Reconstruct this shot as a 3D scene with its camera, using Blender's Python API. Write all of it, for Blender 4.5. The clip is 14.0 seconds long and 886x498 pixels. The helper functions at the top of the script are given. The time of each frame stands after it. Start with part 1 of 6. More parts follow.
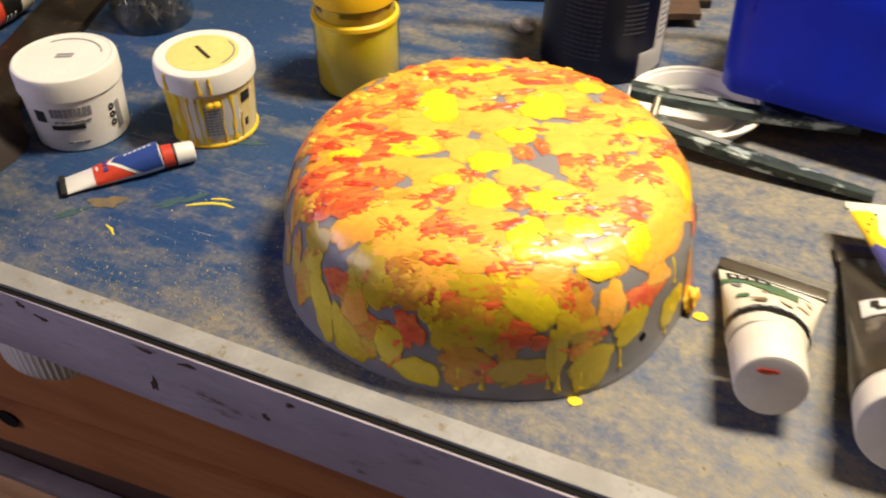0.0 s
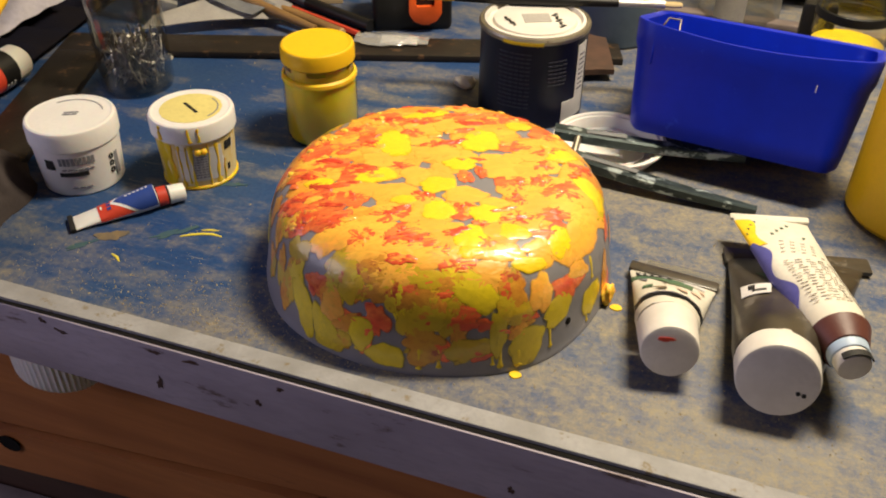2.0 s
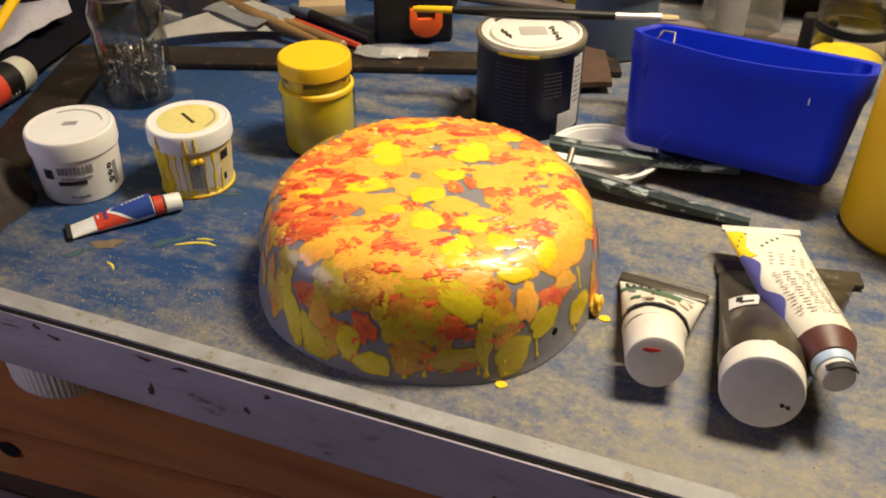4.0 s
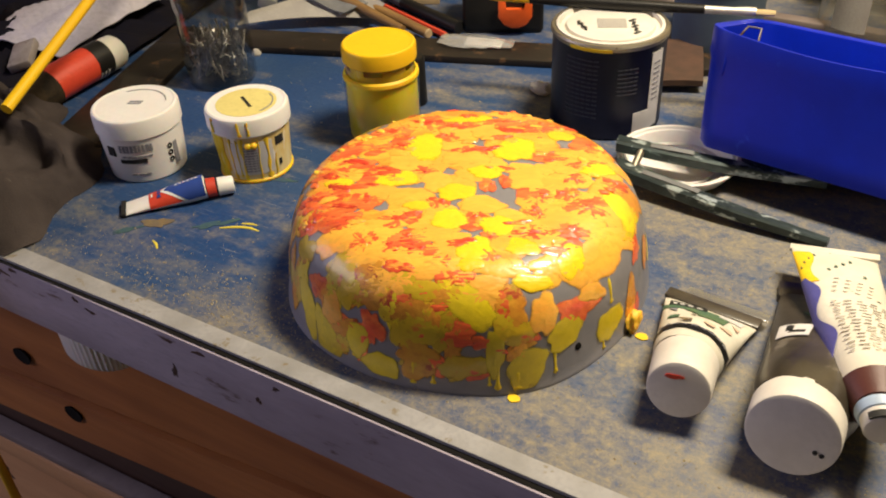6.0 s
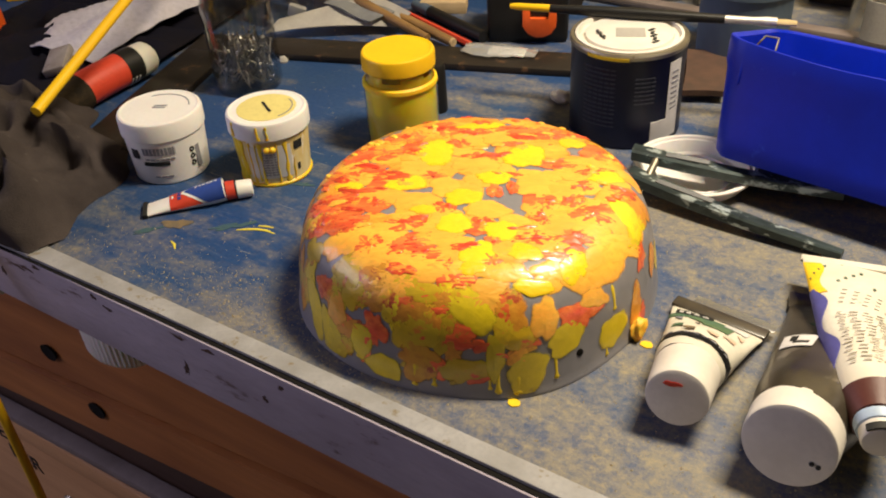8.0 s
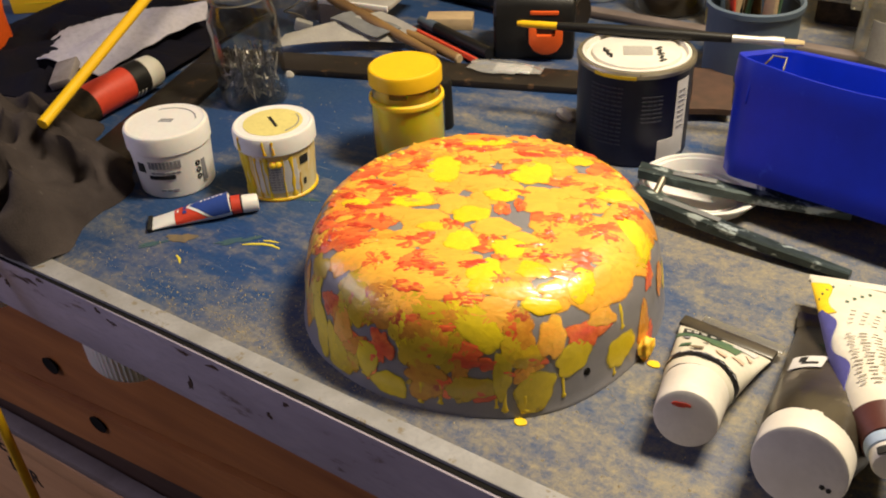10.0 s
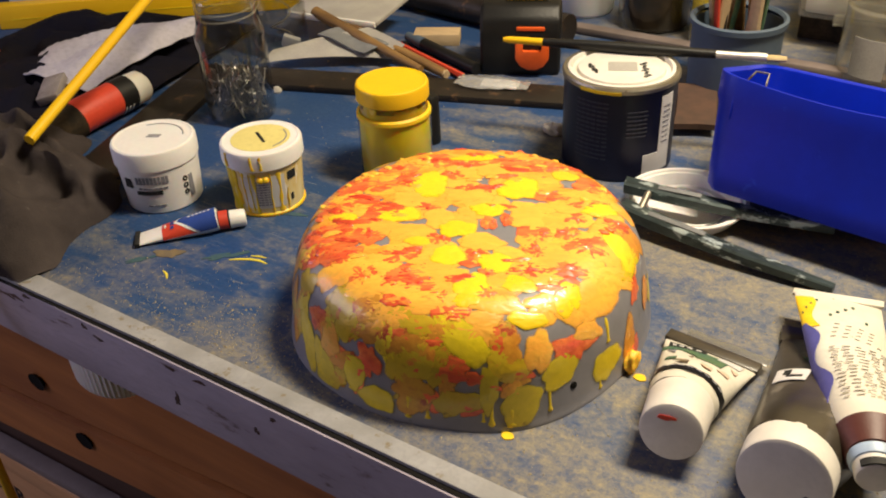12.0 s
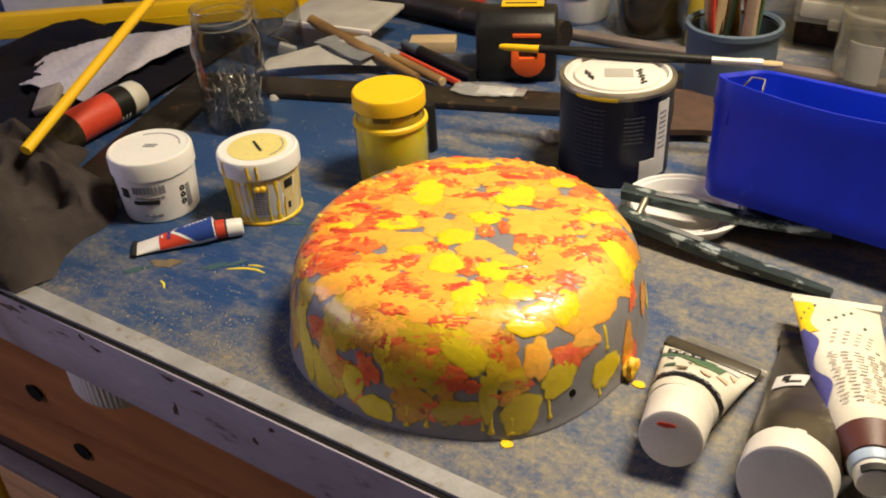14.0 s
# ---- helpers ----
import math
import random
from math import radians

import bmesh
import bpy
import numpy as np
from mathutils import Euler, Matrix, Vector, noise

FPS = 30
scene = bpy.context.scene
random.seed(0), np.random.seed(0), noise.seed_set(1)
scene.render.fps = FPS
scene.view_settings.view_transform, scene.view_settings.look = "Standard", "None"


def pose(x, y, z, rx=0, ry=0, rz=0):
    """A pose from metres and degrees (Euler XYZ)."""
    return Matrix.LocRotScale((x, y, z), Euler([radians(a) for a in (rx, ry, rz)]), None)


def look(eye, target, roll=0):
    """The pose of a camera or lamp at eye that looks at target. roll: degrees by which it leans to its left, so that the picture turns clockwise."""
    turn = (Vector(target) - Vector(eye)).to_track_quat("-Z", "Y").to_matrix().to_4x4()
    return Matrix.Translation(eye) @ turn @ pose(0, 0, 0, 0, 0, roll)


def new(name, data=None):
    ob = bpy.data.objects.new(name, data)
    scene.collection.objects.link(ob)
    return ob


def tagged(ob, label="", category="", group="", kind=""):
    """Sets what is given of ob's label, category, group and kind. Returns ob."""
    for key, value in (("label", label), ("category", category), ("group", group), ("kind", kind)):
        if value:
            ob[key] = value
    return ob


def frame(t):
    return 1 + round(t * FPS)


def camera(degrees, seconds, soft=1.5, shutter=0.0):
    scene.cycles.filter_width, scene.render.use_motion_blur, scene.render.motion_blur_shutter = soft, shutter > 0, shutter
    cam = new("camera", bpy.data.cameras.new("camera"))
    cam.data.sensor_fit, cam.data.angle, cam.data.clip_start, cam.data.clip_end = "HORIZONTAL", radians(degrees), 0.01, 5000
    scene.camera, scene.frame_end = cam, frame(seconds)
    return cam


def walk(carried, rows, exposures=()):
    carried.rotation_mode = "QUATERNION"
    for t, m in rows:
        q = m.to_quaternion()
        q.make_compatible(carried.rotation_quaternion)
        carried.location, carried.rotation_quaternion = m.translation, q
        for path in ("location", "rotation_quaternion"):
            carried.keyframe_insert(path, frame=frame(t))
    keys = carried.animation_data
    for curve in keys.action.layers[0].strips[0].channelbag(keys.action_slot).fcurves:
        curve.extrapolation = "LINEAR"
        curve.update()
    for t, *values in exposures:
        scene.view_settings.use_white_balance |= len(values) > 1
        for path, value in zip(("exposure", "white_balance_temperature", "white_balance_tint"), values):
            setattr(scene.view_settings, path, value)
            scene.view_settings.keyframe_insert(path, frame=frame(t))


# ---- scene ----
cam = camera(52.3, 14.0, soft=2.0, shutter=0.4)
PATH = [
    (0, (0.104, -0.266, 0.392), (-0.492, 1.111, -0.93), 0.1),
    (0.5, (0.124, -0.324, 0.412), (-0.376, 1.132, -0.865), 0.6),
    (1, (0.127, -0.347, 0.421), (-0.383, 1.14, -0.816), 0.5),
    (1.5, (0.136, -0.36, 0.427), (-0.384, 1.14, -0.789), 1.0),
    (2, (0.143, -0.373, 0.432), (-0.39, 1.137, -0.767), 0.6),
    (2.5, (0.144, -0.379, 0.434), (-0.39, 1.146, -0.744), 0.5),
    (4.8, (0.19, -0.348, 0.429), (-0.478, 1.128, -0.744), -0.6),
    (5, (0.199, -0.338, 0.424), (-0.537, 1.097, -0.759), -1.5),
    (5.5, (0.22, -0.318, 0.42), (-0.613, 1.057, -0.77), -2.8),
    (6, (0.226, -0.308, 0.417), (-0.634, 1.055, -0.767), -2.9),
    (6.5, (0.228, -0.3, 0.414), (-0.671, 1.036, -0.771), -3.2),
    (7, (0.233, -0.297, 0.413), (-0.671, 1.035, -0.774), -3.1),
    (7.5, (0.241, -0.3, 0.413), (-0.689, 1.025, -0.761), -3.4),
    (8, (0.251, -0.301, 0.415), (-0.696, 1.025, -0.744), -3.8),
    (10.5, (0.245, -0.301, 0.415), (-0.714, 1.047, -0.709), -3.1),
    (11, (0.246, -0.302, 0.419), (-0.711, 1.056, -0.695), -3.1),
    (11.5, (0.249, -0.302, 0.417), (-0.698, 1.065, -0.693), -3.0),
    (12, (0.248, -0.302, 0.417), (-0.697, 1.069, -0.691), -2.9),
    (12.5, (0.249, -0.3, 0.418), (-0.695, 1.073, -0.689), -3.0),
    (13, (0.245, -0.301, 0.418), (-0.696, 1.076, -0.685), -2.9),
    (13.5, (0.246, -0.3, 0.418), (-0.697, 1.078, -0.683), -3.1),
    (14, (0.247, -0.301, 0.418), (-0.696, 1.079, -0.679), -3.2),
]
walk(cam, [(t, look(eye, target, roll)) for t, eye, target, roll in PATH], [(0, 0.34), (0.5, 0.12), (1.0, 0.05), (1.5, 0.0), (5.0, 0.04), (7.5, 0.04), (14.0, 0.04)])

# ---- light ----
world = bpy.data.worlds.new("room_world")
scene.world = world
world.use_nodes = True
world.node_tree.nodes["Background"].inputs[0].default_value = (0.55, 0.55, 0.65, 1)
world.node_tree.nodes["Background"].inputs[1].default_value = 0.005


def area_lamp(name, eye, target, sx, sy, watts, colour):
    data = bpy.data.lights.new(name, "AREA")
    data.shape, data.size, data.size_y, data.energy, data.color = "RECTANGLE", sx, sy, watts, colour
    ob = new(name, data)
    ob.matrix_world = look(eye, target)
    return ob


# lamp over the bench, and the window in the wall beyond the cloth end of the bench
area_lamp("bench_lamp_light", (0.36, 0.45, 1.16), (0.36, 0.33, 0.0), 0.42, 0.15, 28.0, (1.0, 0.855, 0.625))
area_lamp("window_light", (-1.93, -1.00, 0.75), (0.0, 0.0, -0.1), 1.5, 0.8, 18.0, (0.76, 0.71, 1.0))


# ---- materials ----
def mat(name, c1, c2=None, scale=20.0, rough=0.5, metal=0.0, bump=0.08, bscale=220.0, spot=None, spot_scale=60.0, spot_at=0.62,
        rough2=None, stretch=(1, 1, 1), coat=0.0, rnd=0.0, sss=0.0, spec=0.5, turn=0.0, ragged=0.0, rscale=170.0):
    """A surface with a slow blotch, a fine grain, and flecks of a second colour."""
    m = bpy.data.materials.new(name)
    m.use_nodes = True
    t = m.node_tree
    p = t.nodes["Principled BSDF"]
    co = t.nodes.new("ShaderNodeTexCoord")
    mp = t.nodes.new("ShaderNodeMapping")
    mp.inputs["Scale"].default_value = stretch
    rot = t.nodes.new("ShaderNodeMapping")
    rot.inputs["Rotation"].default_value = (0, 0, radians(-turn))
    t.links.new(co.outputs["Object"], rot.inputs["Vector"])
    t.links.new(rot.outputs["Vector"], mp.inputs["Vector"])

    def nz(s, detail=4.0, r=0.55):
        n = t.nodes.new("ShaderNodeTexNoise")
        n.inputs["Scale"].default_value, n.inputs["Detail"].default_value, n.inputs["Roughness"].default_value = s, detail, r
        t.links.new(mp.outputs["Vector"], n.inputs["Vector"])
        return n

    def ramp(src, a, b):
        r = t.nodes.new("ShaderNodeMapRange")
        r.inputs["From Min"].default_value, r.inputs["From Max"].default_value = a, b
        t.links.new(src, r.inputs["Value"])
        return r.outputs["Result"]

    def mix(fac, a, b):
        x = t.nodes.new("ShaderNodeMix")
        x.data_type = "RGBA"
        t.links.new(fac, x.inputs["Factor"])
        for k, v in (("A", a), ("B", b)):
            s = x.inputs[6 if k == "A" else 7]
            if isinstance(v, tuple):
                s.default_value = (*v, 1)
            else:
                t.links.new(v, s)
        return x.outputs[2]

    c2 = c2 or tuple(v * 0.8 for v in c1)
    big, fine = nz(scale), nz(bscale, 3.0)
    col = mix(ramp(big.outputs["Fac"], 0.35, 0.68), c1, c2)
    col = mix(ramp(fine.outputs["Fac"], 0.45, 0.9), col, tuple(v * (1 - 0.28 * min(1.0, bump / 0.12)) for v in c1))
    if spot:
        col = mix(ramp(nz(spot_scale, 6.0, 0.65).outputs["Fac"], spot_at, spot_at + 0.06), col, spot)
    if rnd:
        info = t.nodes.new("ShaderNodeObjectInfo")
        hs = t.nodes.new("ShaderNodeHueSaturation")
        v = t.nodes.new("ShaderNodeMapRange")
        v.inputs["To Min"].default_value, v.inputs["To Max"].default_value = 1.0 - rnd, 1.0 + rnd
        t.links.new(info.outputs["Random"], v.inputs["Value"])
        t.links.new(v.outputs["Result"], hs.inputs["Value"])
        t.links.new(col, hs.inputs["Color"])
        col = hs.outputs["Color"]
    t.links.new(col, p.inputs["Base Color"])
    rr = t.nodes.new("ShaderNodeMapRange")
    rr.inputs["To Min"].default_value, rr.inputs["To Max"].default_value = rough, rough2 if rough2 is not None else min(1.0, rough + 0.18)
    t.links.new(big.outputs["Fac"], rr.inputs["Value"])
    t.links.new(rr.outputs["Result"], p.inputs["Roughness"])
    p.inputs["Metallic"].default_value = metal
    p.inputs["Specular IOR Level"].default_value = spec
    if ragged:
        # paint thins out and breaks up towards the rim of a stroke
        at = t.nodes.new("ShaderNodeAttribute")
        at.attribute_name = "cover"
        wob, add, cut = t.nodes.new("ShaderNodeMath"), t.nodes.new("ShaderNodeMath"), t.nodes.new("ShaderNodeMapRange")
        wob.operation = "MULTIPLY_ADD"
        wob.inputs[1].default_value, wob.inputs[2].default_value = ragged, -0.5 * ragged
        t.links.new(nz(rscale, 5.0, 0.7).outputs["Fac"], wob.inputs[0])
        t.links.new(at.outputs["Fac"], add.inputs[0])
        t.links.new(wob.outputs[0], add.inputs[1])
        cut.inputs["From Min"].default_value, cut.inputs["From Max"].default_value = 0.18, 0.56
        t.links.new(add.outputs[0], cut.inputs["Value"])
        t.links.new(cut.outputs["Result"], p.inputs["Alpha"])
    p.inputs["Coat Weight"].default_value = coat
    p.inputs["Coat Roughness"].default_value = 0.12
    if sss:
        p.inputs["Subsurface Weight"].default_value, p.inputs["Subsurface Scale"].default_value = sss, 0.004
    if bump:
        b = t.nodes.new("ShaderNodeBump")
        b.inputs["Strength"].default_value, b.inputs["Distance"].default_value = bump, 0.002
        t.links.new(fine.outputs["Fac"], b.inputs["Height"])
        t.links.new(b.outputs["Normal"], p.inputs["Normal"])
    return m


def clear(name, tint, gloss_rough=0.03, veil=0.0, veil_colour=(0.8, 0.8, 0.8)):
    """Thin clear glass or plastic: straight through, with a gloss that grows at the edges; veil: how milky it is."""
    m = bpy.data.materials.new(name)
    m.use_nodes = True
    t = m.node_tree
    t.nodes.remove(t.nodes["Principled BSDF"])
    out = t.nodes["Material Output"]
    tr, gl, lw, mx = (t.nodes.new(k) for k in ("ShaderNodeBsdfTransparent", "ShaderNodeBsdfGlossy", "ShaderNodeLayerWeight", "ShaderNodeMixShader"))
    tr.inputs["Color"].default_value = (*tint, 1)
    gl.inputs["Roughness"].default_value = gloss_rough
    lw.inputs["Blend"].default_value = 0.5
    pw, sc = t.nodes.new("ShaderNodeMath"), t.nodes.new("ShaderNodeMapRange")
    pw.operation = "POWER"
    pw.inputs[1].default_value = 2.2
    sc.inputs["To Min"].default_value, sc.inputs["To Max"].default_value = 0.04, 0.75
    t.links.new(lw.outputs["Facing"], pw.inputs[0])
    t.links.new(pw.outputs[0], sc.inputs["Value"])
    base = tr.outputs[0]
    if veil:
        df, mv = t.nodes.new("ShaderNodeBsdfDiffuse"), t.nodes.new("ShaderNodeMixShader")
        df.inputs["Color"].default_value = (*veil_colour, 1)
        nz, rg = t.nodes.new("ShaderNodeTexNoise"), t.nodes.new("ShaderNodeMapRange")
        nz.inputs["Scale"].default_value = 40
        rg.inputs["To Min"].default_value, rg.inputs["To Max"].default_value = veil * 0.5, veil * 1.5
        t.links.new(nz.outputs["Fac"], rg.inputs["Value"])
        t.links.new(rg.outputs["Result"], mv.inputs[0])
        t.links.new(base, mv.inputs[1])
        t.links.new(df.outputs[0], mv.inputs[2])
        base = mv.outputs[0]
    t.links.new(sc.outputs["Result"], mx.inputs[0])
    t.links.new(base, mx.inputs[1])
    t.links.new(gl.outputs[0], mx.inputs[2])
    t.links.new(mx.outputs[0], out.inputs["Surface"])
    return m


def bench_paint():
    """Old blue paint, scratched, with drifts of pale sawdust."""
    m = mat("blue_bench_paint", (0.017, 0.056, 0.175), (0.030, 0.072, 0.170), 9.0, 0.38, 0, 0.12, 260, (0.20, 0.21, 0.22), 120, 0.66, spec=0.18)
    t = m.node_tree
    p = t.nodes["Principled BSDF"]
    old = p.inputs["Base Color"].links[0].from_socket
    co = t.nodes.new("ShaderNodeTexCoord")
    n1, n2, n3 = (t.nodes.new("ShaderNodeTexNoise") for _ in range(3))
    for n, s, d, r in ((n1, 11.0, 6, 0.65), (n2, 210, 6, 0.85), (n3, 60, 8, 0.8)):
        n.inputs["Scale"].default_value, n.inputs["Detail"].default_value, n.inputs["Roughness"].default_value = s, d, r
        t.links.new(co.outputs["Object"], n.inputs["Vector"])
    wipe = t.nodes.new("ShaderNodeMapping")
    wipe.inputs["Rotation"].default_value, wipe.inputs["Scale"].default_value = (0, 0, radians(-32)), (0.6, 1.7, 1)
    t.links.new(co.outputs["Object"], wipe.inputs["Vector"])
    t.links.new(wipe.outputs["Vector"], n1.inputs["Vector"])
    sep = t.nodes.new("ShaderNodeSeparateXYZ")
    t.links.new(co.outputs["Object"], sep.inputs[0])

    def math_node(op, a, b):
        x = t.nodes.new("ShaderNodeMath")
        x.operation = op
        for s, v in zip(x.inputs, (a, b)):
            if isinstance(v, (int, float)):
                s.default_value = v
            else:
                t.links.new(v, s)
        return x.outputs[0]

    # more dust towards the tubes' end of the bench than round the pots
    side = t.nodes.new("ShaderNodeMapRange")
    side.inputs["From Min"].default_value, side.inputs["From Max"].default_value = -0.35, 0.12
    side.inputs["To Min"].default_value, side.inputs["To Max"].default_value = -0.10, 0.09
    t.links.new(sep.outputs["X"], side.inputs["Value"])
    drift = math_node("ADD", math_node("ADD", n1.outputs["Fac"], side.outputs["Result"]), math_node("MULTIPLY", n3.outputs["Fac"], 0.35))
    # swept up against the edge strip
    brim = t.nodes.new("ShaderNodeMapRange")
    brim.inputs["From Min"].default_value, brim.inputs["From Max"].default_value = 0.085, 0.02
    brim.inputs["To Max"].default_value = 0.12
    t.links.new(sep.outputs["Y"], brim.inputs["Value"])
    drift = math_node("ADD", drift, brim.outputs["Result"])
    thick = t.nodes.new("ShaderNodeMapRange")
    thick.inputs["From Min"].default_value, thick.inputs["From Max"].default_value = 0.58, 0.84
    t.links.new(drift, thick.inputs["Value"])
    grain = t.nodes.new("ShaderNodeMapRange")
    grain.inputs["From Min"].default_value, grain.inputs["From Max"].default_value = 0.43, 0.72
    t.links.new(n2.outputs["Fac"], grain.inputs["Value"])
    patchy = t.nodes.new("ShaderNodeMapRange")
    patchy.inputs["From Min"].default_value, patchy.inputs["From Max"].default_value = 0.36, 0.62
    patchy.inputs["To Min"].default_value, patchy.inputs["To Max"].default_value = 0.30, 0.98
    t.links.new(n3.outputs["Fac"], patchy.inputs["Value"])
    haze = t.nodes.new("ShaderNodeMix")
    haze.data_type = "RGBA"
    t.links.new(math_node("MULTIPLY", thick.outputs["Result"], patchy.outputs["Result"]), haze.inputs["Factor"])
    t.links.new(old, haze.inputs[6])
    haze.inputs[7].default_value = (0.225, 0.205, 0.165, 1)
    fac = math_node("MULTIPLY", math_node("ADD", math_node("MULTIPLY", thick.outputs["Result"], 0.60), 0.05), grain.outputs["Result"])
    mx = t.nodes.new("ShaderNodeMix")
    mx.data_type = "RGBA"
    t.links.new(fac, mx.inputs["Factor"])
    t.links.new(haze.outputs[2], mx.inputs[6])
    mx.inputs[7].default_value = (0.46, 0.37, 0.20, 1)
    # fine scratches along the length, and pale nicks in the paint
    comb, scr, cut = t.nodes.new("ShaderNodeMapping"), t.nodes.new("ShaderNodeTexNoise"), t.nodes.new("ShaderNodeMapRange")
    comb.inputs["Rotation"].default_value, comb.inputs["Scale"].default_value = (0, 0, radians(-24)), (22, 420, 1)
    scr.inputs["Scale"].default_value, scr.inputs["Detail"].default_value = 1.0, 3.0
    cut.inputs["From Min"].default_value, cut.inputs["From Max"].default_value, cut.inputs["To Max"].default_value = 0.64, 0.74, 0.55
    t.links.new(co.outputs["Object"], comb.inputs["Vector"])
    t.links.new(comb.outputs["Vector"], scr.inputs["Vector"])
    t.links.new(scr.outputs["Fac"], cut.inputs["Value"])
    worn = t.nodes.new("ShaderNodeMix")
    worn.data_type = "RGBA"
    t.links.new(cut.outputs["Result"], worn.inputs["Factor"])
    t.links.new(mx.outputs[2], worn.inputs[6])
    worn.inputs[7].default_value = (0.27, 0.27, 0.27, 1)
    t.links.new(worn.outputs[2], p.inputs["Base Color"])
    r2 = t.nodes.new("ShaderNodeMapRange")
    r2.inputs["To Min"].default_value, r2.inputs["To Max"].default_value = 0.46, 0.95
    t.links.new(fac, r2.inputs["Value"])
    t.links.new(r2.outputs["Result"], p.inputs["Roughness"])
    return m


BLUE_BENCH = bench_paint()
BARE_WOOD = mat("bare_chipped_wood", (0.09, 0.045, 0.028), (0.05, 0.03, 0.022), 40, 0.7)
EDGE_GREY = mat("worn_grey_edge", (0.35, 0.345, 0.355), (0.23, 0.225, 0.22), 24, 0.6, 0.0, 0.14, 300, (0.20, 0.16, 0.10), 60, 0.59)
FRONT_GREY = mat("grey_painted_board", (0.46, 0.405, 0.475), (0.33, 0.285, 0.335), 14, 0.5, 0, 0.22, 180, (0.13, 0.085, 0.07), 26, 0.60, stretch=(0.45, 1, 1.6))
DARK_GAP = mat("dark_gap", (0.012, 0.011, 0.01), None, 20, 0.8, spec=0.1)
DRAWER_WOOD = mat("varnished_pine", (0.46, 0.175, 0.05), (0.26, 0.085, 0.026), 10, 0.42, 0, 0.1, 90, (0.10, 0.035, 0.015), 16, 0.68, stretch=(0.25, 1, 3))
DARK_WOOD = mat("dark_stained_wood", (0.07, 0.035, 0.022), (0.04, 0.02, 0.014), 12, 0.5, 0, 0.1, 120, stretch=(0.3, 1, 3))
CRATE_WOOD = mat("pale_crate_wood", (0.60, 0.33, 0.155), (0.48, 0.25, 0.11), 12, 0.6, 0, 0.1, 120, (0.2, 0.09, 0.04), 20, 0.68, stretch=(0.25, 1, 3))
INK = mat("black_ink", (0.012, 0.012, 0.012), None, 40, 0.6)
STEEL_DARK = mat("rusty_dark_steel", (0.030, 0.022, 0.016), (0.015, 0.011, 0.008), 22, 0.45, 0.3, 0.15, 260, (0.11, 0.06, 0.03), 60, 0.6)
# unseen walls and ceiling are darkened in colour to cut bounced fill light
WALL_DIMMED = mat("cream_wall_paint_dimmed", (0.22, 0.18, 0.10), (0.17, 0.14, 0.08), 3, 0.7, 0, 0.06, 90)
# brighter copy of the same paint, for the wall behind the bench only
WALL_LIGHT = mat("cream_wall_paint_north", (0.60, 0.50, 0.24), (0.52, 0.42, 0.20), 3, 0.7, 0, 0.06, 90)
ORGANISER = mat("cloudy_cream_plastic", (0.62, 0.55, 0.38), (0.50, 0.44, 0.30), 20, 0.35)
CEIL = mat("white_ceiling_paint", (0.28, 0.265, 0.25), None, 3, 0.8)
FLOOR_M = mat("grey_concrete", (0.16, 0.15, 0.14), (0.11, 0.10, 0.095), 4, 0.8, 0, 0.2, 60)
BOWL_GREY = mat("grey_primer", (0.24, 0.23, 0.25), (0.19, 0.185, 0.20), 26, 0.32, 0.0, 0.04, 200, (0.15, 0.145, 0.15), 40, 0.62, coat=0.2)
YELLOW_DAB = mat("yellow_acrylic", (0.92, 0.66, 0.012), (0.88, 0.56, 0.02), 45, 0.28, 0, 0.10, 260, coat=0.5, rnd=0.08, turn=30, ragged=0.9)
ORANGE_DAB = mat("orange_acrylic", (0.92, 0.31, 0.035), (0.94, 0.56, 0.06), 42, 0.30, 0, 0.16, 240, (0.74, 0.12, 0.03), 60, 0.60, coat=0.5, rnd=0.10, stretch=(0.55, 1.4, 1.2), turn=30, ragged=1.6)
PALE_DAB = mat("pale_orange_acrylic", (0.95, 0.50, 0.06), (0.94, 0.40, 0.05), 55, 0.30, 0, 0.14, 240, (0.92, 0.26, 0.04), 46, 0.65, coat=0.5, rnd=0.08, stretch=(0.55, 1.4, 1.2), turn=30, ragged=0.6)
SCARLET_DAB = mat("scarlet_acrylic", (0.78, 0.085, 0.03), (0.91, 0.24, 0.05), 70, 0.30, 0, 0.2, 240, (0.60, 0.035, 0.02), 75, 0.62, coat=0.5, rnd=0.15, stretch=(0.40, 1.6, 1.3), turn=30, ragged=0.6, rscale=70.0)
RED_DAB = mat("red_acrylic", (0.62, 0.04, 0.02), (0.80, 0.12, 0.03), 75, 0.30, 0, 0.2, 240, (0.92, 0.34, 0.05), 85, 0.58, coat=0.5, rnd=0.15, stretch=(0.45, 1.6, 1.3), turn=30, ragged=1.2)
SPILT_YELLOW = mat("spilt_yellow_paint", (0.90, 0.62, 0.02), (0.84, 0.52, 0.02), 60, 0.3, 0, 0.08, 240)
THIN_YELLOW = mat("thin_lemon_paint", (0.80, 0.66, 0.06), (0.70, 0.56, 0.05), 60, 0.4, 0, 0.08, 240)
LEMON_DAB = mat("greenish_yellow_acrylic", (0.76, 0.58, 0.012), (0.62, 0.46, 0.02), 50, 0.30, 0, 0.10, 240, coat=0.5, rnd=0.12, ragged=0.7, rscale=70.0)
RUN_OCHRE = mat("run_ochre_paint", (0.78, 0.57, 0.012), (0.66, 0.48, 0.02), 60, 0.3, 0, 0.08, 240)
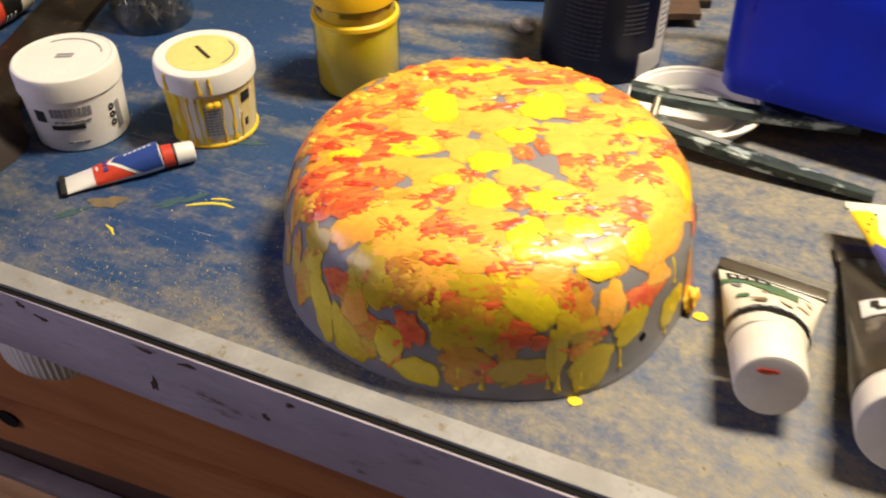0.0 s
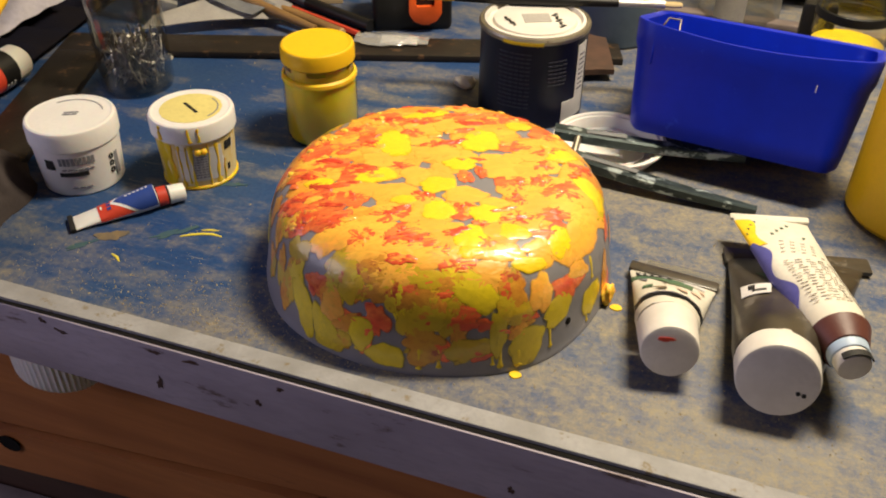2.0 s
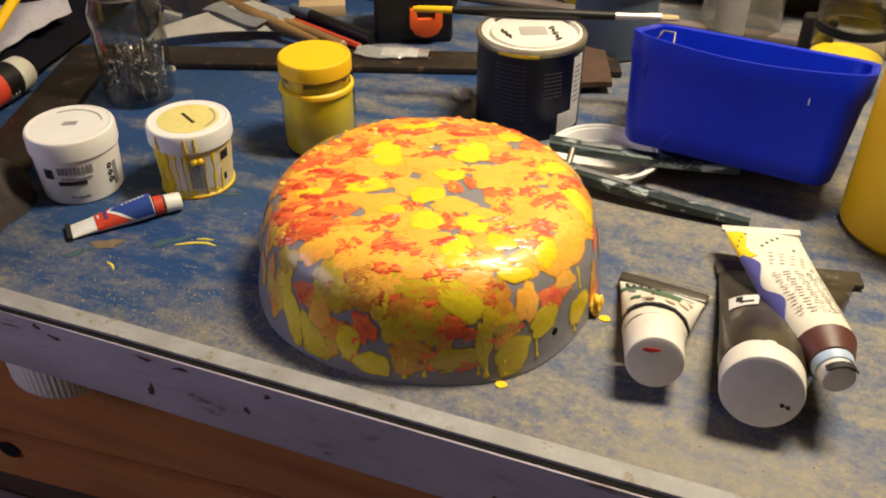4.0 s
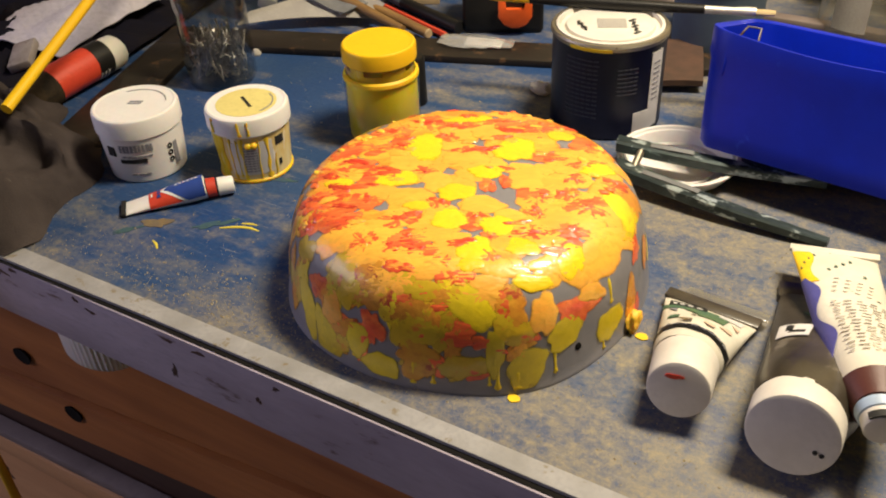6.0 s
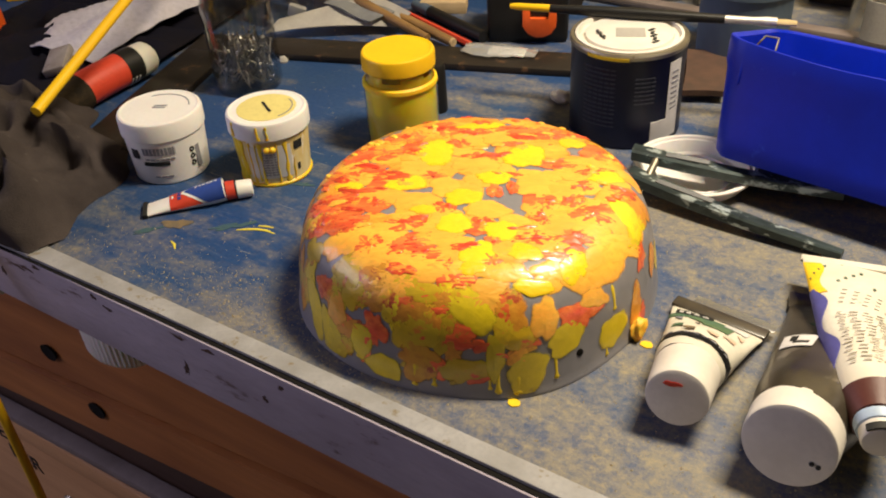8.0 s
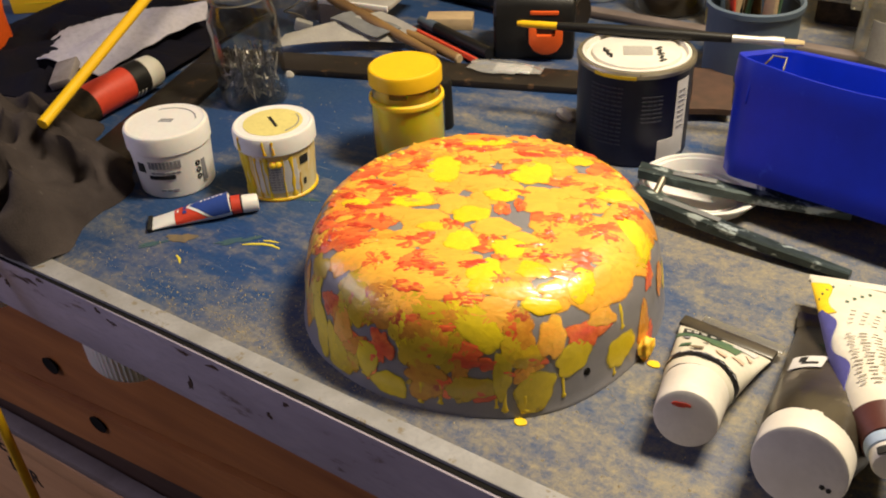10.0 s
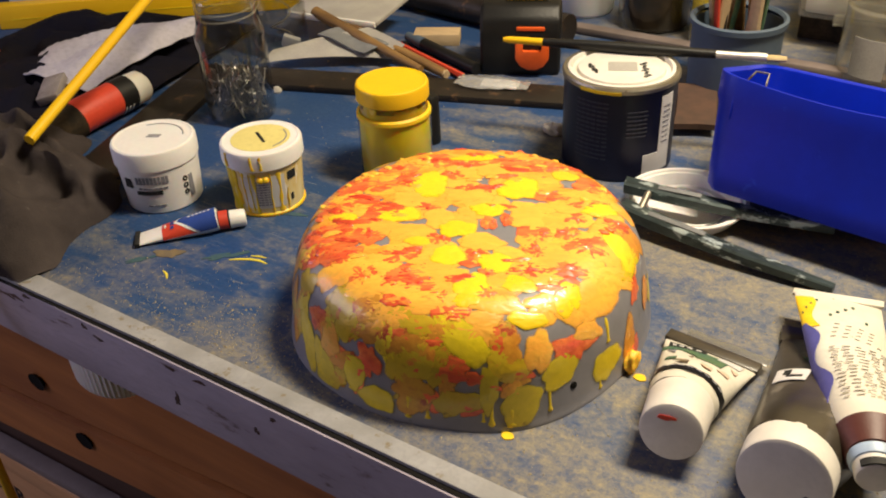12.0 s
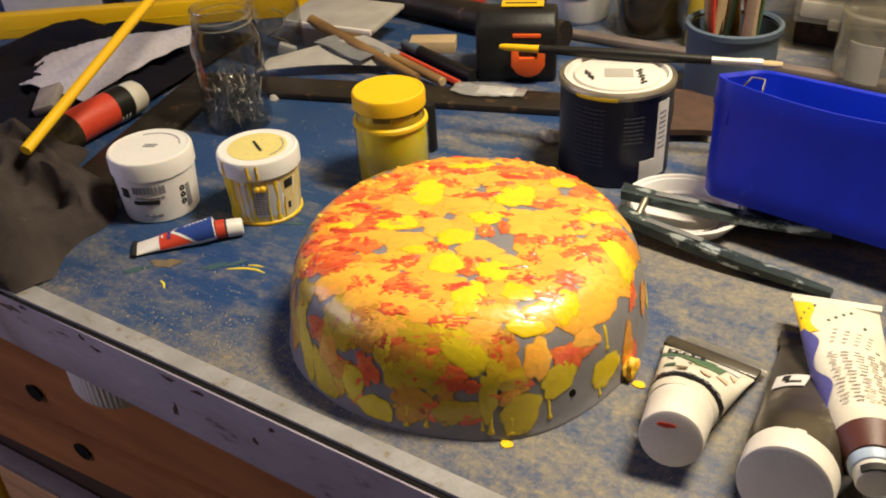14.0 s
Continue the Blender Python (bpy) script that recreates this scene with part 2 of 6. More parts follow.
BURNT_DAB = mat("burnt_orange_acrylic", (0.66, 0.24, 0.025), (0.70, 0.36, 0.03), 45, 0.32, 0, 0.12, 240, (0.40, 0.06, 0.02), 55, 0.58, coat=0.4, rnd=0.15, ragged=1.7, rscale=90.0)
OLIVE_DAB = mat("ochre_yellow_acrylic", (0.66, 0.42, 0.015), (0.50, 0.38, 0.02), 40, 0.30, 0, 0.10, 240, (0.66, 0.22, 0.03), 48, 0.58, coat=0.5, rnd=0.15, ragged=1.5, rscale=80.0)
WHITE_PLASTIC = mat("white_plastic", (0.80, 0.78, 0.76), (0.74, 0.72, 0.70), 18, 0.34, 0, 0.04, 260, sss=0.1)
MILKY = mat("milky_plastic", (0.62, 0.60, 0.54), (0.55, 0.53, 0.47), 18, 0.36, 0, 0.04, 260, sss=0.15)
DIRTY_WHITE = mat("smudged_white_plastic", (0.74, 0.70, 0.64), (0.62, 0.58, 0.52), 35, 0.4, 0, 0.06, 300, (0.24, 0.2, 0.17), 110, 0.70)
YELLOW_PLASTIC = mat("yellow_plastic", (0.85, 0.52, 0.008), (0.80, 0.46, 0.008), 15, 0.32, 0, 0.04, 300)
YELLOW_PAINT = mat("yellow_paint_in_jar", (0.86, 0.58, 0.015), (0.80, 0.48, 0.015), 18, 0.35, 0, 0.05, 200, (0.66, 0.52, 0.06), 35, 0.6, sss=0.4)
LEMON_PAINT = mat("lemon_paint_behind_glass", (0.93, 0.74, 0.015), (0.86, 0.68, 0.03), 16, 0.4, 0, 0.03, 200, (0.74, 0.66, 0.05), 30, 0.6, sss=0.5)
STAINED_POT = mat("yellow_stained_plastic", (0.74, 0.64, 0.36), (0.66, 0.44, 0.10), 45, 0.35, 0, 0.05, 260, (0.76, 0.72, 0.64), 50, 0.58, stretch=(1.6, 1.6, 0.35))
PALE_YELLOW = mat("pale_yellow_label", (0.72, 0.62, 0.22), (0.66, 0.56, 0.2), 30, 0.5)
PAPER_LABEL = mat("printed_white_label", (0.68, 0.66, 0.66), None, 30, 0.5)
DIM_PRINT = mat("dim_blue_grey_print", (0.032, 0.035, 0.058), None, 60, 0.5)
GREY_PRINT = mat("grey_print", (0.22, 0.22, 0.25), None, 60, 0.6)
SMOKE_FILM = clear("grey_film", (0.55, 0.54, 0.52), 0.15, 0.12)
GLASS = clear("jar_glass", (0.90, 0.90, 0.88))
CLEAR_PLASTIC = clear("clear_plastic", (0.9, 0.89, 0.84), 0.12, 0.16, (0.7, 0.66, 0.55))
FILM_PLASTIC = clear("clear_film", (0.92, 0.92, 0.92), 0.12, 0.25)
NAVY_TIN = mat("navy_printed_tin", (0.0045, 0.0055, 0.020), (0.008, 0.010, 0.030), 14, 0.28, 0.1, 0.03, 220, spec=0.35)
TIN_METAL = mat("tinplate", (0.42, 0.38, 0.30), (0.24, 0.21, 0.16), 40, 0.34, 0.85, 0.05, 260, (0.14, 0.10, 0.06), 70, 0.62)
NAIL_STEEL = mat("dull_nail_steel", (0.52, 0.50, 0.48), (0.18, 0.17, 0.16), 60, 0.34, 1.0, 0.02, 300)
BIN_BLUE = mat("blue_bin_plastic", (0.001, 0.018, 0.46), (0.001, 0.014, 0.38), 30, 0.34, 0, 0.04, 240, (0.010, 0.040, 0.50), 34, 0.64, spec=0.25)
TEAL_WORN = mat("worn_teal_metal", (0.085, 0.115, 0.12), (0.022, 0.030, 0.031), 40, 0.25, 0.5, 0.08, 260, (0.52, 0.60, 0.61), 75, 0.54, stretch=(0.5, 1, 1))
BLACK_PLASTIC = mat("black_plastic", (0.007, 0.007, 0.007), (0.011, 0.010, 0.010), 20, 0.36, 0, 0.1, 300, spec=0.35)
ORANGE_PLASTIC = mat("orange_plastic", (0.85, 0.12, 0.015), None, 20, 0.35)
RED_PLASTIC = mat("red_label", (0.62, 0.06, 0.025), (0.55, 0.05, 0.03), 30, 0.35)
BLUE_PRINT = mat("blue_print", (0.025, 0.06, 0.28), None, 40, 0.35)
VIOLET_PRINT = mat("violet_blue_print", (0.10, 0.10, 0.36), None, 40, 0.4)
BROWN_CAP = mat("dark_red_brown", (0.10, 0.028, 0.02), None, 40, 0.4)
CLOTH = mat("grey_rag", (0.072, 0.059, 0.057), (0.034, 0.028, 0.028), 18, 0.95, 0, 0.35, 700, (0.10, 0.085, 0.08), 50, 0.66, spec=0.05)
TOWEL = mat("white_paper_towel", (0.52, 0.49, 0.55), (0.42, 0.40, 0.46), 20, 0.9, 0, 0.6, 150, spec=0.08)
DULL_PACKET = mat("dull_paper_packet", (0.27, 0.24, 0.23), (0.16, 0.13, 0.12), 60, 0.6, 0, 0.1, 200, (0.10, 0.07, 0.05), 70, 0.58)
SANDPAPER = mat("worn_sandpaper", (0.42, 0.40, 0.36), (0.33, 0.31, 0.29), 25, 0.9, 0, 0.3, 500)
SANDPAPER_DIM = mat("dusty_grey_rail", (0.20, 0.16, 0.15), (0.13, 0.10, 0.09), 18, 0.7)
SLATE = mat("grey_blue_scrap", (0.20, 0.205, 0.215), (0.14, 0.145, 0.15), 40, 0.8)
STICK_WOOD = mat("brown_stick_wood", (0.30, 0.17, 0.055), (0.12, 0.06, 0.022), 34, 0.6, 0, 0.15, 160, (0.05, 0.028, 0.012), 46, 0.60, stretch=(0.3, 1, 1))
PALE_WOOD = mat("pale_sawn_wood", (0.52, 0.38, 0.22), (0.45, 0.32, 0.18), 25, 0.7, 0, 0.15, 160, stretch=(0.3, 1, 1))
BLUE_GREY = mat("blue_grey_plastic", (0.085, 0.120, 0.17), (0.055, 0.080, 0.115), 14, 0.45, 0, 0.06, 200)
FERRULE = mat("silver_ferrule", (0.82, 0.80, 0.76), (0.65, 0.62, 0.58), 60, 0.35, 0.7)
BRISTLE = mat("straw_bristle", (0.55, 0.42, 0.22), (0.4, 0.3, 0.15), 60, 0.7, 0, 0.3, 500)
SMOKE = mat("smoky_tube_film", (0.030, 0.024, 0.017), (0.080, 0.066, 0.048), 30, 0.26, 0, 0.08, 120, (0.15, 0.13, 0.105), 44, 0.62, coat=0.2)
CREAM_TUBE = mat("cream_tube", (0.71, 0.675, 0.585), (0.63, 0.585, 0.485), 30, 0.40, 0, 0.06, 220, (0.34, 0.28, 0.20), 90, 0.67)
BENCH_GREEN = mat("faint_green_stain", (0.028, 0.075, 0.12), (0.05, 0.10, 0.09), 90, 0.6)
GREEN_SMEAR = mat("green_smear", (0.05, 0.13, 0.09), (0.1, 0.16, 0.07), 60, 0.5)
BROWN_SPOT = mat("brown_stain", (0.20, 0.145, 0.075), (0.10, 0.09, 0.08), 110, 0.5)
DUST = mat("sawdust", (0.48, 0.40, 0.24), (0.36, 0.28, 0.15), 60, 0.9)
DARK_NAVY = mat("dark_navy_cloth", (0.008, 0.008, 0.016), (0.012, 0.010, 0.012), 20, 0.9, 0, 0.3, 500, spec=0.08)
DARK_STUFF = mat("dark_content_and_gap_shade", (0.02, 0.016, 0.012), (0.05, 0.035, 0.02), 60, 0.7, spec=0.08)


# ---- builders ----
def part(name, bm, material, parent=None, label="", smooth=35):
    me = bpy.data.meshes.new(name)
    bmesh.ops.recalc_face_normals(bm, faces=bm.faces[:])
    bm.to_mesh(me)
    bm.free()
    me.materials.append(material)
    if smooth:
        me.polygons.foreach_set("use_smooth", [True] * len(me.polygons))
        me.set_sharp_from_angle(angle=radians(smooth))
    ob = new(name, me)
    if parent:
        ob.parent = parent
    if label:
        ob["label"] = label
    return ob


def thing(name, m, label, category, group="", kind=""):
    ob = new(name)
    ob.empty_display_size = 0.02
    ob.matrix_world = m
    return tagged(ob, label, category, group, kind)


def lathe(profile, seg=48, squash=1.0):
    """A solid turned about z from (radius, height) pairs."""
    bm = bmesh.new()
    rings = []
    for r, z in profile:
        if r < 1e-6:
            rings.append([bm.verts.new((0, 0, z))])
        else:
            rings.append([bm.verts.new((r * math.cos(2 * math.pi * i / seg), squash * r * math.sin(2 * math.pi * i / seg), z)) for i in range(seg)])
    for a, b in zip(rings, rings[1:]):
        for i in range(seg):
            j = (i + 1) % seg
            if len(a) == 1 and len(b) > 1:
                bm.faces.new((a[0], b[i], b[j]))
            elif len(b) == 1 and len(a) > 1:
                bm.faces.new((a[i], a[j], b[0]))
            elif len(a) > 1:
                bm.faces.new((a[i], a[j], b[j], b[i]))
    return bm


def rbox(x0, x1, y0, y1, z0, z1, bevel=0.002, seg=2):
    bm = bmesh.new()
    bmesh.ops.create_cube(bm, size=1.0)
    for v in bm.verts:
        v.co = ((x0 + x1) / 2 + v.co.x * (x1 - x0), (y0 + y1) / 2 + v.co.y * (y1 - y0), (z0 + z1) / 2 + v.co.z * (z1 - z0))
    if bevel:
        bmesh.ops.bevel(bm, geom=bm.edges[:], offset=bevel, segments=seg, affect="EDGES", profile=0.5)
    return bm


def moved(bm, m):
    bmesh.ops.transform(bm, matrix=m, verts=bm.verts[:])
    return bm


def sweep(points, radii, seg=16, flat=1.0):
    """A round bar along points, with its ends closed; flat squeezes it in height."""
    bm = bmesh.new()
    pts = [Vector(p) for p in points]
    if isinstance(radii, float):
        radii = [radii] * len(pts)
    rings = []
    for k, p in enumerate(pts):
        d = (pts[min(k + 1, len(pts) - 1)] - pts[max(k - 1, 0)]).normalized()
        side = d.cross(Vector((0, 0, 1)))
        side = side.normalized() if side.length > 1e-3 else Vector((1, 0, 0))
        up = side.cross(d)
        rings.append([bm.verts.new(p + radii[k] * (side * math.cos(2 * math.pi * i / seg) + flat * up * math.sin(2 * math.pi * i / seg))) for i in range(seg)])
    for a, b in zip(rings, rings[1:]):
        for i in range(seg):
            bm.faces.new((a[i], a[(i + 1) % seg], b[(i + 1) % seg], b[i]))
    bm.faces.new(rings[0])
    bm.faces.new(rings[-1])
    return bm


def patch(r, a0, a1, z0, z1, lift=0.0004, r_top=None, seg=10):
    """A label's piece on a round wall, from angle a0 to a1 in degrees, as a thin shell."""
    bm = bmesh.new()
    r_top = r if r_top is None else r_top
    cols = []
    for i in range(seg + 1):
        a = radians(a0 + (a1 - a0) * i / seg)
        cols.append([bm.verts.new((q * math.cos(a), q * math.sin(a), z)) for q, z in ((r + lift, z0), (r_top + lift, z1), (r_top - 0.0004, z1), (r - 0.0004, z0))])
    for a, b in zip(cols, cols[1:]):
        for k in range(4):
            bm.faces.new((a[k], b[k], b[(k + 1) % 4], a[(k + 1) % 4]))
    bm.faces.new(cols[0])
    bm.faces.new(cols[-1])
    return bm


def sheet(fn, nu, nv, thick):
    """A thin bent sheet from fn(u, v) over the unit square."""
    bm = bmesh.new()
    grid = [[bm.verts.new(fn(i / nu, j / nv)) for j in range(nv + 1)] for i in range(nu + 1)]
    for i in range(nu):
        for j in range(nv):
            bm.faces.new((grid[i][j], grid[i + 1][j], grid[i + 1][j + 1], grid[i][j + 1]))
    bmesh.ops.recalc_face_normals(bm, faces=bm.faces[:])
    bmesh.ops.solidify(bm, geom=bm.faces[:], thickness=thick)
    return bm


def outline(points, z0, z1):
    """A flat plate with the given outline."""
    bm = bmesh.new()
    lo = [bm.verts.new((x, y, z0)) for x, y in points]
    hi = [bm.verts.new((x, y, z1)) for x, y in points]
    bm.faces.new(lo[::-1])
    bm.faces.new(hi)
    n = len(points)
    for i in range(n):
        bm.faces.new((lo[i], lo[(i + 1) % n], hi[(i + 1) % n], hi[i]))
    return bm


def blob_outline(cx, cy, a, b, turn, seed, n=22, rough=0.18):
    rng = random.Random(seed)
    ph = [rng.uniform(0, 6.28) for _ in range(4)]
    c, s = math.cos(radians(turn)), math.sin(radians(turn))
    res = []
    for i in range(n):
        t = 2 * math.pi * i / n
        k = 1 + rough * (0.6 * math.sin(2 * t + ph[0]) + 0.5 * math.sin(3 * t + ph[1]) + 0.4 * math.sin(5 * t + ph[2]) + 0.3 * math.sin(8 * t + ph[3]))
        x, y = a * k * math.cos(t), b * k * math.sin(t)
        res.append((cx + x * c - y * s, cy + x * s + y * c))
    return res


def lettering(text, size, m, material, parent, label=""):
    cu = bpy.data.curves.new("letters", "FONT")
    cu.body, cu.size, cu.extrude = text, size, 0.0003
    tmp = new("letters", cu)
    bpy.context.view_layer.update()
    me = bpy.data.meshes.new_from_object(tmp.evaluated_get(bpy.context.evaluated_depsgraph_get()))
    bpy.data.objects.remove(tmp)
    me.materials.clear()
    me.materials.append(material)
    ob = new("lettering", me)
    ob.parent = parent
    ob.matrix_local = m
    if label:
        ob["label"] = label
    return ob


# ---- the room ----
FLOOR_Z, CEIL_Z = -0.86, 1.5
tagged(part("floor", rbox(-2.0, 2.0, -2.4, 1.1, FLOOR_Z - 0.1, FLOOR_Z, 0), FLOOR_M, smooth=0), "grey concrete workshop floor", "floor", kind="structure")
tagged(part("ceiling", rbox(-2.0, 2.0, -2.4, 1.1, CEIL_Z, CEIL_Z + 0.1, 0), CEIL, smooth=0), "plain white painted ceiling", "ceiling", kind="structure")
tagged(part("wall_north", rbox(-2.1, 2.1, 1.0, 1.1, FLOOR_Z, CEIL_Z, 0), WALL_LIGHT, smooth=0), "unseen cream yellow wall, darkened to cut bounced light behind the bench", "wall", kind="structure")
tagged(part("wall_south", rbox(-2.1, 2.1, -2.5, -2.4, FLOOR_Z, CEIL_Z, 0), WALL_DIMMED, smooth=0), "unseen cream yellow wall, darkened to cut bounced light", "wall", kind="structure")
tagged(part("wall_east", rbox(2.0, 2.1, -2.4, 1.0, FLOOR_Z, CEIL_Z, 0), WALL_DIMMED, smooth=0), "unseen cream yellow wall, darkened to cut bounced light", "wall", kind="structure")
west = bmesh.new()
for y0, y1, z0, z1 in ((-2.4, -1.8, FLOOR_Z, CEIL_Z), (-0.2, 1.0, FLOOR_Z, CEIL_Z), (-1.8, -0.2, FLOOR_Z, 0.30), (-1.8, -0.2, 1.20, CEIL_Z)):
    piece = bpy.data.meshes.new("piece")
    b = rbox(-2.1, -2.0, y0, y1, z0, z1, 0)
    b.to_mesh(piece)
    b.free()
    west.from_mesh(piece)
    bpy.data.meshes.remove(piece)
tagged(part("wall_west", west, WALL_DIMMED, smooth=0), "unseen cream yellow wall with a window, darkened to cut bounced light", "wall", kind="structure")
window = thing("window_1", pose(-2.05, -1.0, 0.75), "white framed workshop window", "window", kind="structure")
for y0, y1, z0, z1 in ((-0.8, -0.75, -0.45, 0.45), (0.75, 0.8, -0.45, 0.45), (-0.749, 0.749, -0.45, -0.40), (-0.749, 0.749, 0.40, 0.45), (-0.02, 0.02, -0.399, 0.399)):
    part("window_frame", rbox(-0.03, 0.03, y0, y1, z0, z1, 0.004), CEIL, window)
for y0 in (-0.749, 0.021):
    part("pane", rbox(-0.003, 0.003, y0, y0 + 0.728, -0.399, 0.399, 0), GLASS, window)

# ---- the bench ----
bench = thing("workbench", pose(0, 0, 0), "workbench with a worn dusty blue top and grey edge", "workbench")
part("top", rbox(-1.3, 1.1, 0.0165, 0.99, -0.03, 0.0, 0.001), BLUE_BENCH, bench, "worn blue painted top with sawdust")
trim = outline([(-1.3, -0.0030), (-0.45, -0.0026), (-0.22, 0.0008), (1.1, 0.0020), (1.1, 0.0160), (-1.3, 0.0160)], -0.022, 0.0025)
bmesh.ops.bevel(trim, geom=trim.edges[:], offset=0.0016, segments=2, affect="EDGES", profile=0.5)
part("edge_trim", trim, EDGE_GREY, bench, "light grey worn edge strip")
# solid dark strip paints the shadow line between edge strip and front board
part("joint", outline([(-1.3, -0.0048), (-0.45, -0.0047), (-0.22, -0.0030), (1.1, -0.0020), (1.1, 0.0060), (-1.3, 0.0060)], -0.006, -0.0002), DARK_GAP, bench, "dark strip standing in for the shaded gap under the edge strip", 0)
part("front_board", rbox(-1.3, 1.1, -0.0045, 0.0, -0.058, -0.0008, 0.0008), FRONT_GREY, bench, "chipped grey painted front board")
for sx in (-1.25, 0.98):
    for sy in (0.03, 0.88):
        part("leg", rbox(sx, sx + 0.07, sy, sy + 0.07, FLOOR_Z, -0.031, 0.003), DARK_WOOD, bench)

chips = random.Random(21)
for k in range(18):
    cx, top = chips.uniform(-0.55, 0.22), k % 3 != 0
    cz = -0.004 - 0.010 * chips.random() ** 2 if top else chips.uniform(-0.052, -0.015)
    part("paint_chip", moved(outline(blob_outline(0, 0, chips.uniform(0.002, 0.009) if top else 0.0022, chips.uniform(0.0010, 0.0024) if top else chips.uniform(0.002, 0.006), chips.uniform(-12, 12), 60 + k, 16, 0.45), -0.0002, 0.0003), pose(cx, -0.0045, cz, 90, 0, 0)), BARE_WOOD, bench, "chip of bare dark wood")

# the drawers under the bench
cab = thing("drawer_cabinet", pose(0, 0.04, 0), "varnished brown wooden drawer cabinet under the bench", "cabinet")
part("body", rbox(-1.1, 0.8, 0.02, 0.60, FLOOR_Z, -0.06, 0.002), DARK_WOOD, cab)
seam = lambda x: -0.217 + (x + 0.45) * 0.1157
lower_top = lambda x: seam(x) - 0.008
stand = pose(0, 0, 0, 90, 0, 0)
upper = part("drawer_front", moved(outline([(-1.1, seam(-1.1)), (0.75, seam(0.75)), (0.75, -0.061), (-1.1, -0.061)], -0.0195, 0.0), stand), DRAWER_WOOD, cab)
lower = part("drawer_front", moved(outline([(-1.1, lower_top(-1.1) - 0.058), (0.75, lower_top(0.75) - 0.058), (0.75, lower_top(0.75)), (-1.1, lower_top(-1.1))], -0.0195, 0.003), stand), DRAWER_WOOD, cab)
for q, (kx, kz, host) in enumerate(((-0.496, -0.187, upper), (-0.440, -0.240, lower))):
    part("knot", moved(lathe([(0, -0.003), (0.009, -0.003), (0.0125, 0.0015), (0.0, 0.0005)], 18, 0.8), pose(kx, -0.002 - 0.002 * q, kz, 90, 0, 0)), DARK_GAP, host, "dark knot hole")
part("shelf_rail", moved(rbox(-0.75, 0.75, -0.002, 0.018, -0.144, -0.131, 0.003), pose(-0.45, 0, -0.219, 0, -4.0, 0)), SANDPAPER_DIM, cab, "pale grey rail")
for kx in (-0.331, -0.530):
    tub = bmesh.new()
    for ring_r, ring_z in ((0.029, -0.099), (0.0355, -0.097), (0.0385, -0.092), (0.0395, -0.058)):
        for i in range(96):
            k = ring_r + (0.0012 if i % 2 and ring_z > -0.0985 else 0)
            tub.verts.new((kx + k * math.cos(math.pi * i / 48), -0.014 + 0.66 * k * math.sin(math.pi * i / 48), ring_z))
    tub.verts.ensure_lookup_table()
    for q in range(3):
        for i in range(96):
            tub.faces.new((tub.verts[q * 96 + i], tub.verts[q * 96 + (i + 1) % 96], tub.verts[q * 96 + 96 + (i + 1) % 96], tub.verts[q * 96 + 96 + i]))
    tub.faces.new(tub.verts[:96])
    part("knob", tub, WHITE_PLASTIC, cab, "round white ribbed plastic knob")
crate = thing("wooden_crate", pose(-0.45, 0.045, -0.40, 0, -1.5, 0), "pale wooden crate with black stencilled letters", "crate")
part("front_panel", rbox(-0.5, 0.6, 0.0, 0.018, -0.45, -0.008, 0.002), CRATE_WOOD, crate)
part("top_slat", rbox(-0.5, 0.6, -0.006, 0.014, -0.006, 0.028, 0.003), CRATE_WOOD, crate)
lettering("DER", 0.036, pose(-0.276, -0.0006, -0.072, 90, 0, 0), INK, crate)
lettering("E G", 0.036, pose(-0.286, -0.0006, -0.038, 90, 0, 0), INK, crate)
part("latch", moved(lathe([(0, 0), (0.016, 0), (0.014, 0.006), (0, 0.009)], 24), pose(-0.165, -0.001, -0.105, 90, 0, 0)), TIN_METAL, crate, "round metal latch")
cord = thing("extension_cable", pose(0, 0, 0), "yellow electric cable hanging before the drawers", "cable")
part("cable", sweep([(-0.417, -0.058, z) for z in (-0.85, -0.6, -0.4, -0.25, -0.12)] + [(-0.425, -0.045, -0.05), (-0.45, -0.015, 0.012), (-0.48, 0.05, 0.03)], 0.0042, 12), YELLOW_PLASTIC, cord)

# ---- the painted bowl ----
ORANGE_LUMP = mat("dried_orange_paint", (0.95, 0.50, 0.05), (0.95, 0.62, 0.05), 120, 0.4, 0, 0.03, 240, sss=0.2)
RUST_CRUMB = mat("dried_red_paint", (0.78, 0.10, 0.03), (0.86, 0.26, 0.04), 120, 0.4, 0, 0.03, 240)
BOWL = thing("painted_bowl", pose(-0.049, 0.162, 0.0), "upturned grey bowl covered in red, orange and yellow paint dabs", "bowl")


def bowl_curve():
    """Radius and height along the bowl's wall, from the middle of its crown down to the rim."""
    pts = [(0.088 * k / 12, 0.0840 - 0.0035 * (k / 12) ** 2) for k in range(12)]
    a, b, c, d = (Vector(v) for v in ((0.088, 0.0805), (0.108, 0.0790), (0.1215, 0.070), (0.1275, 0.044)))
    for k in range(16):
        t = k / 16
        p = a * (1 - t) ** 3 + b * 3 * t * (1 - t) ** 2 + c * 3 * t * t * (1 - t) + d * t ** 3
        pts.append((p.x, p.y))
    pts += [(0.1275 + 0.0065 * k / 6, 0.044 - 0.041 * k / 6) for k in range(7)]
    return pts


CURVE = bowl_curve()
ARC = np.concatenate(([0], np.cumsum(np.hypot(*np.diff(np.array(CURVE), axis=0).T))))


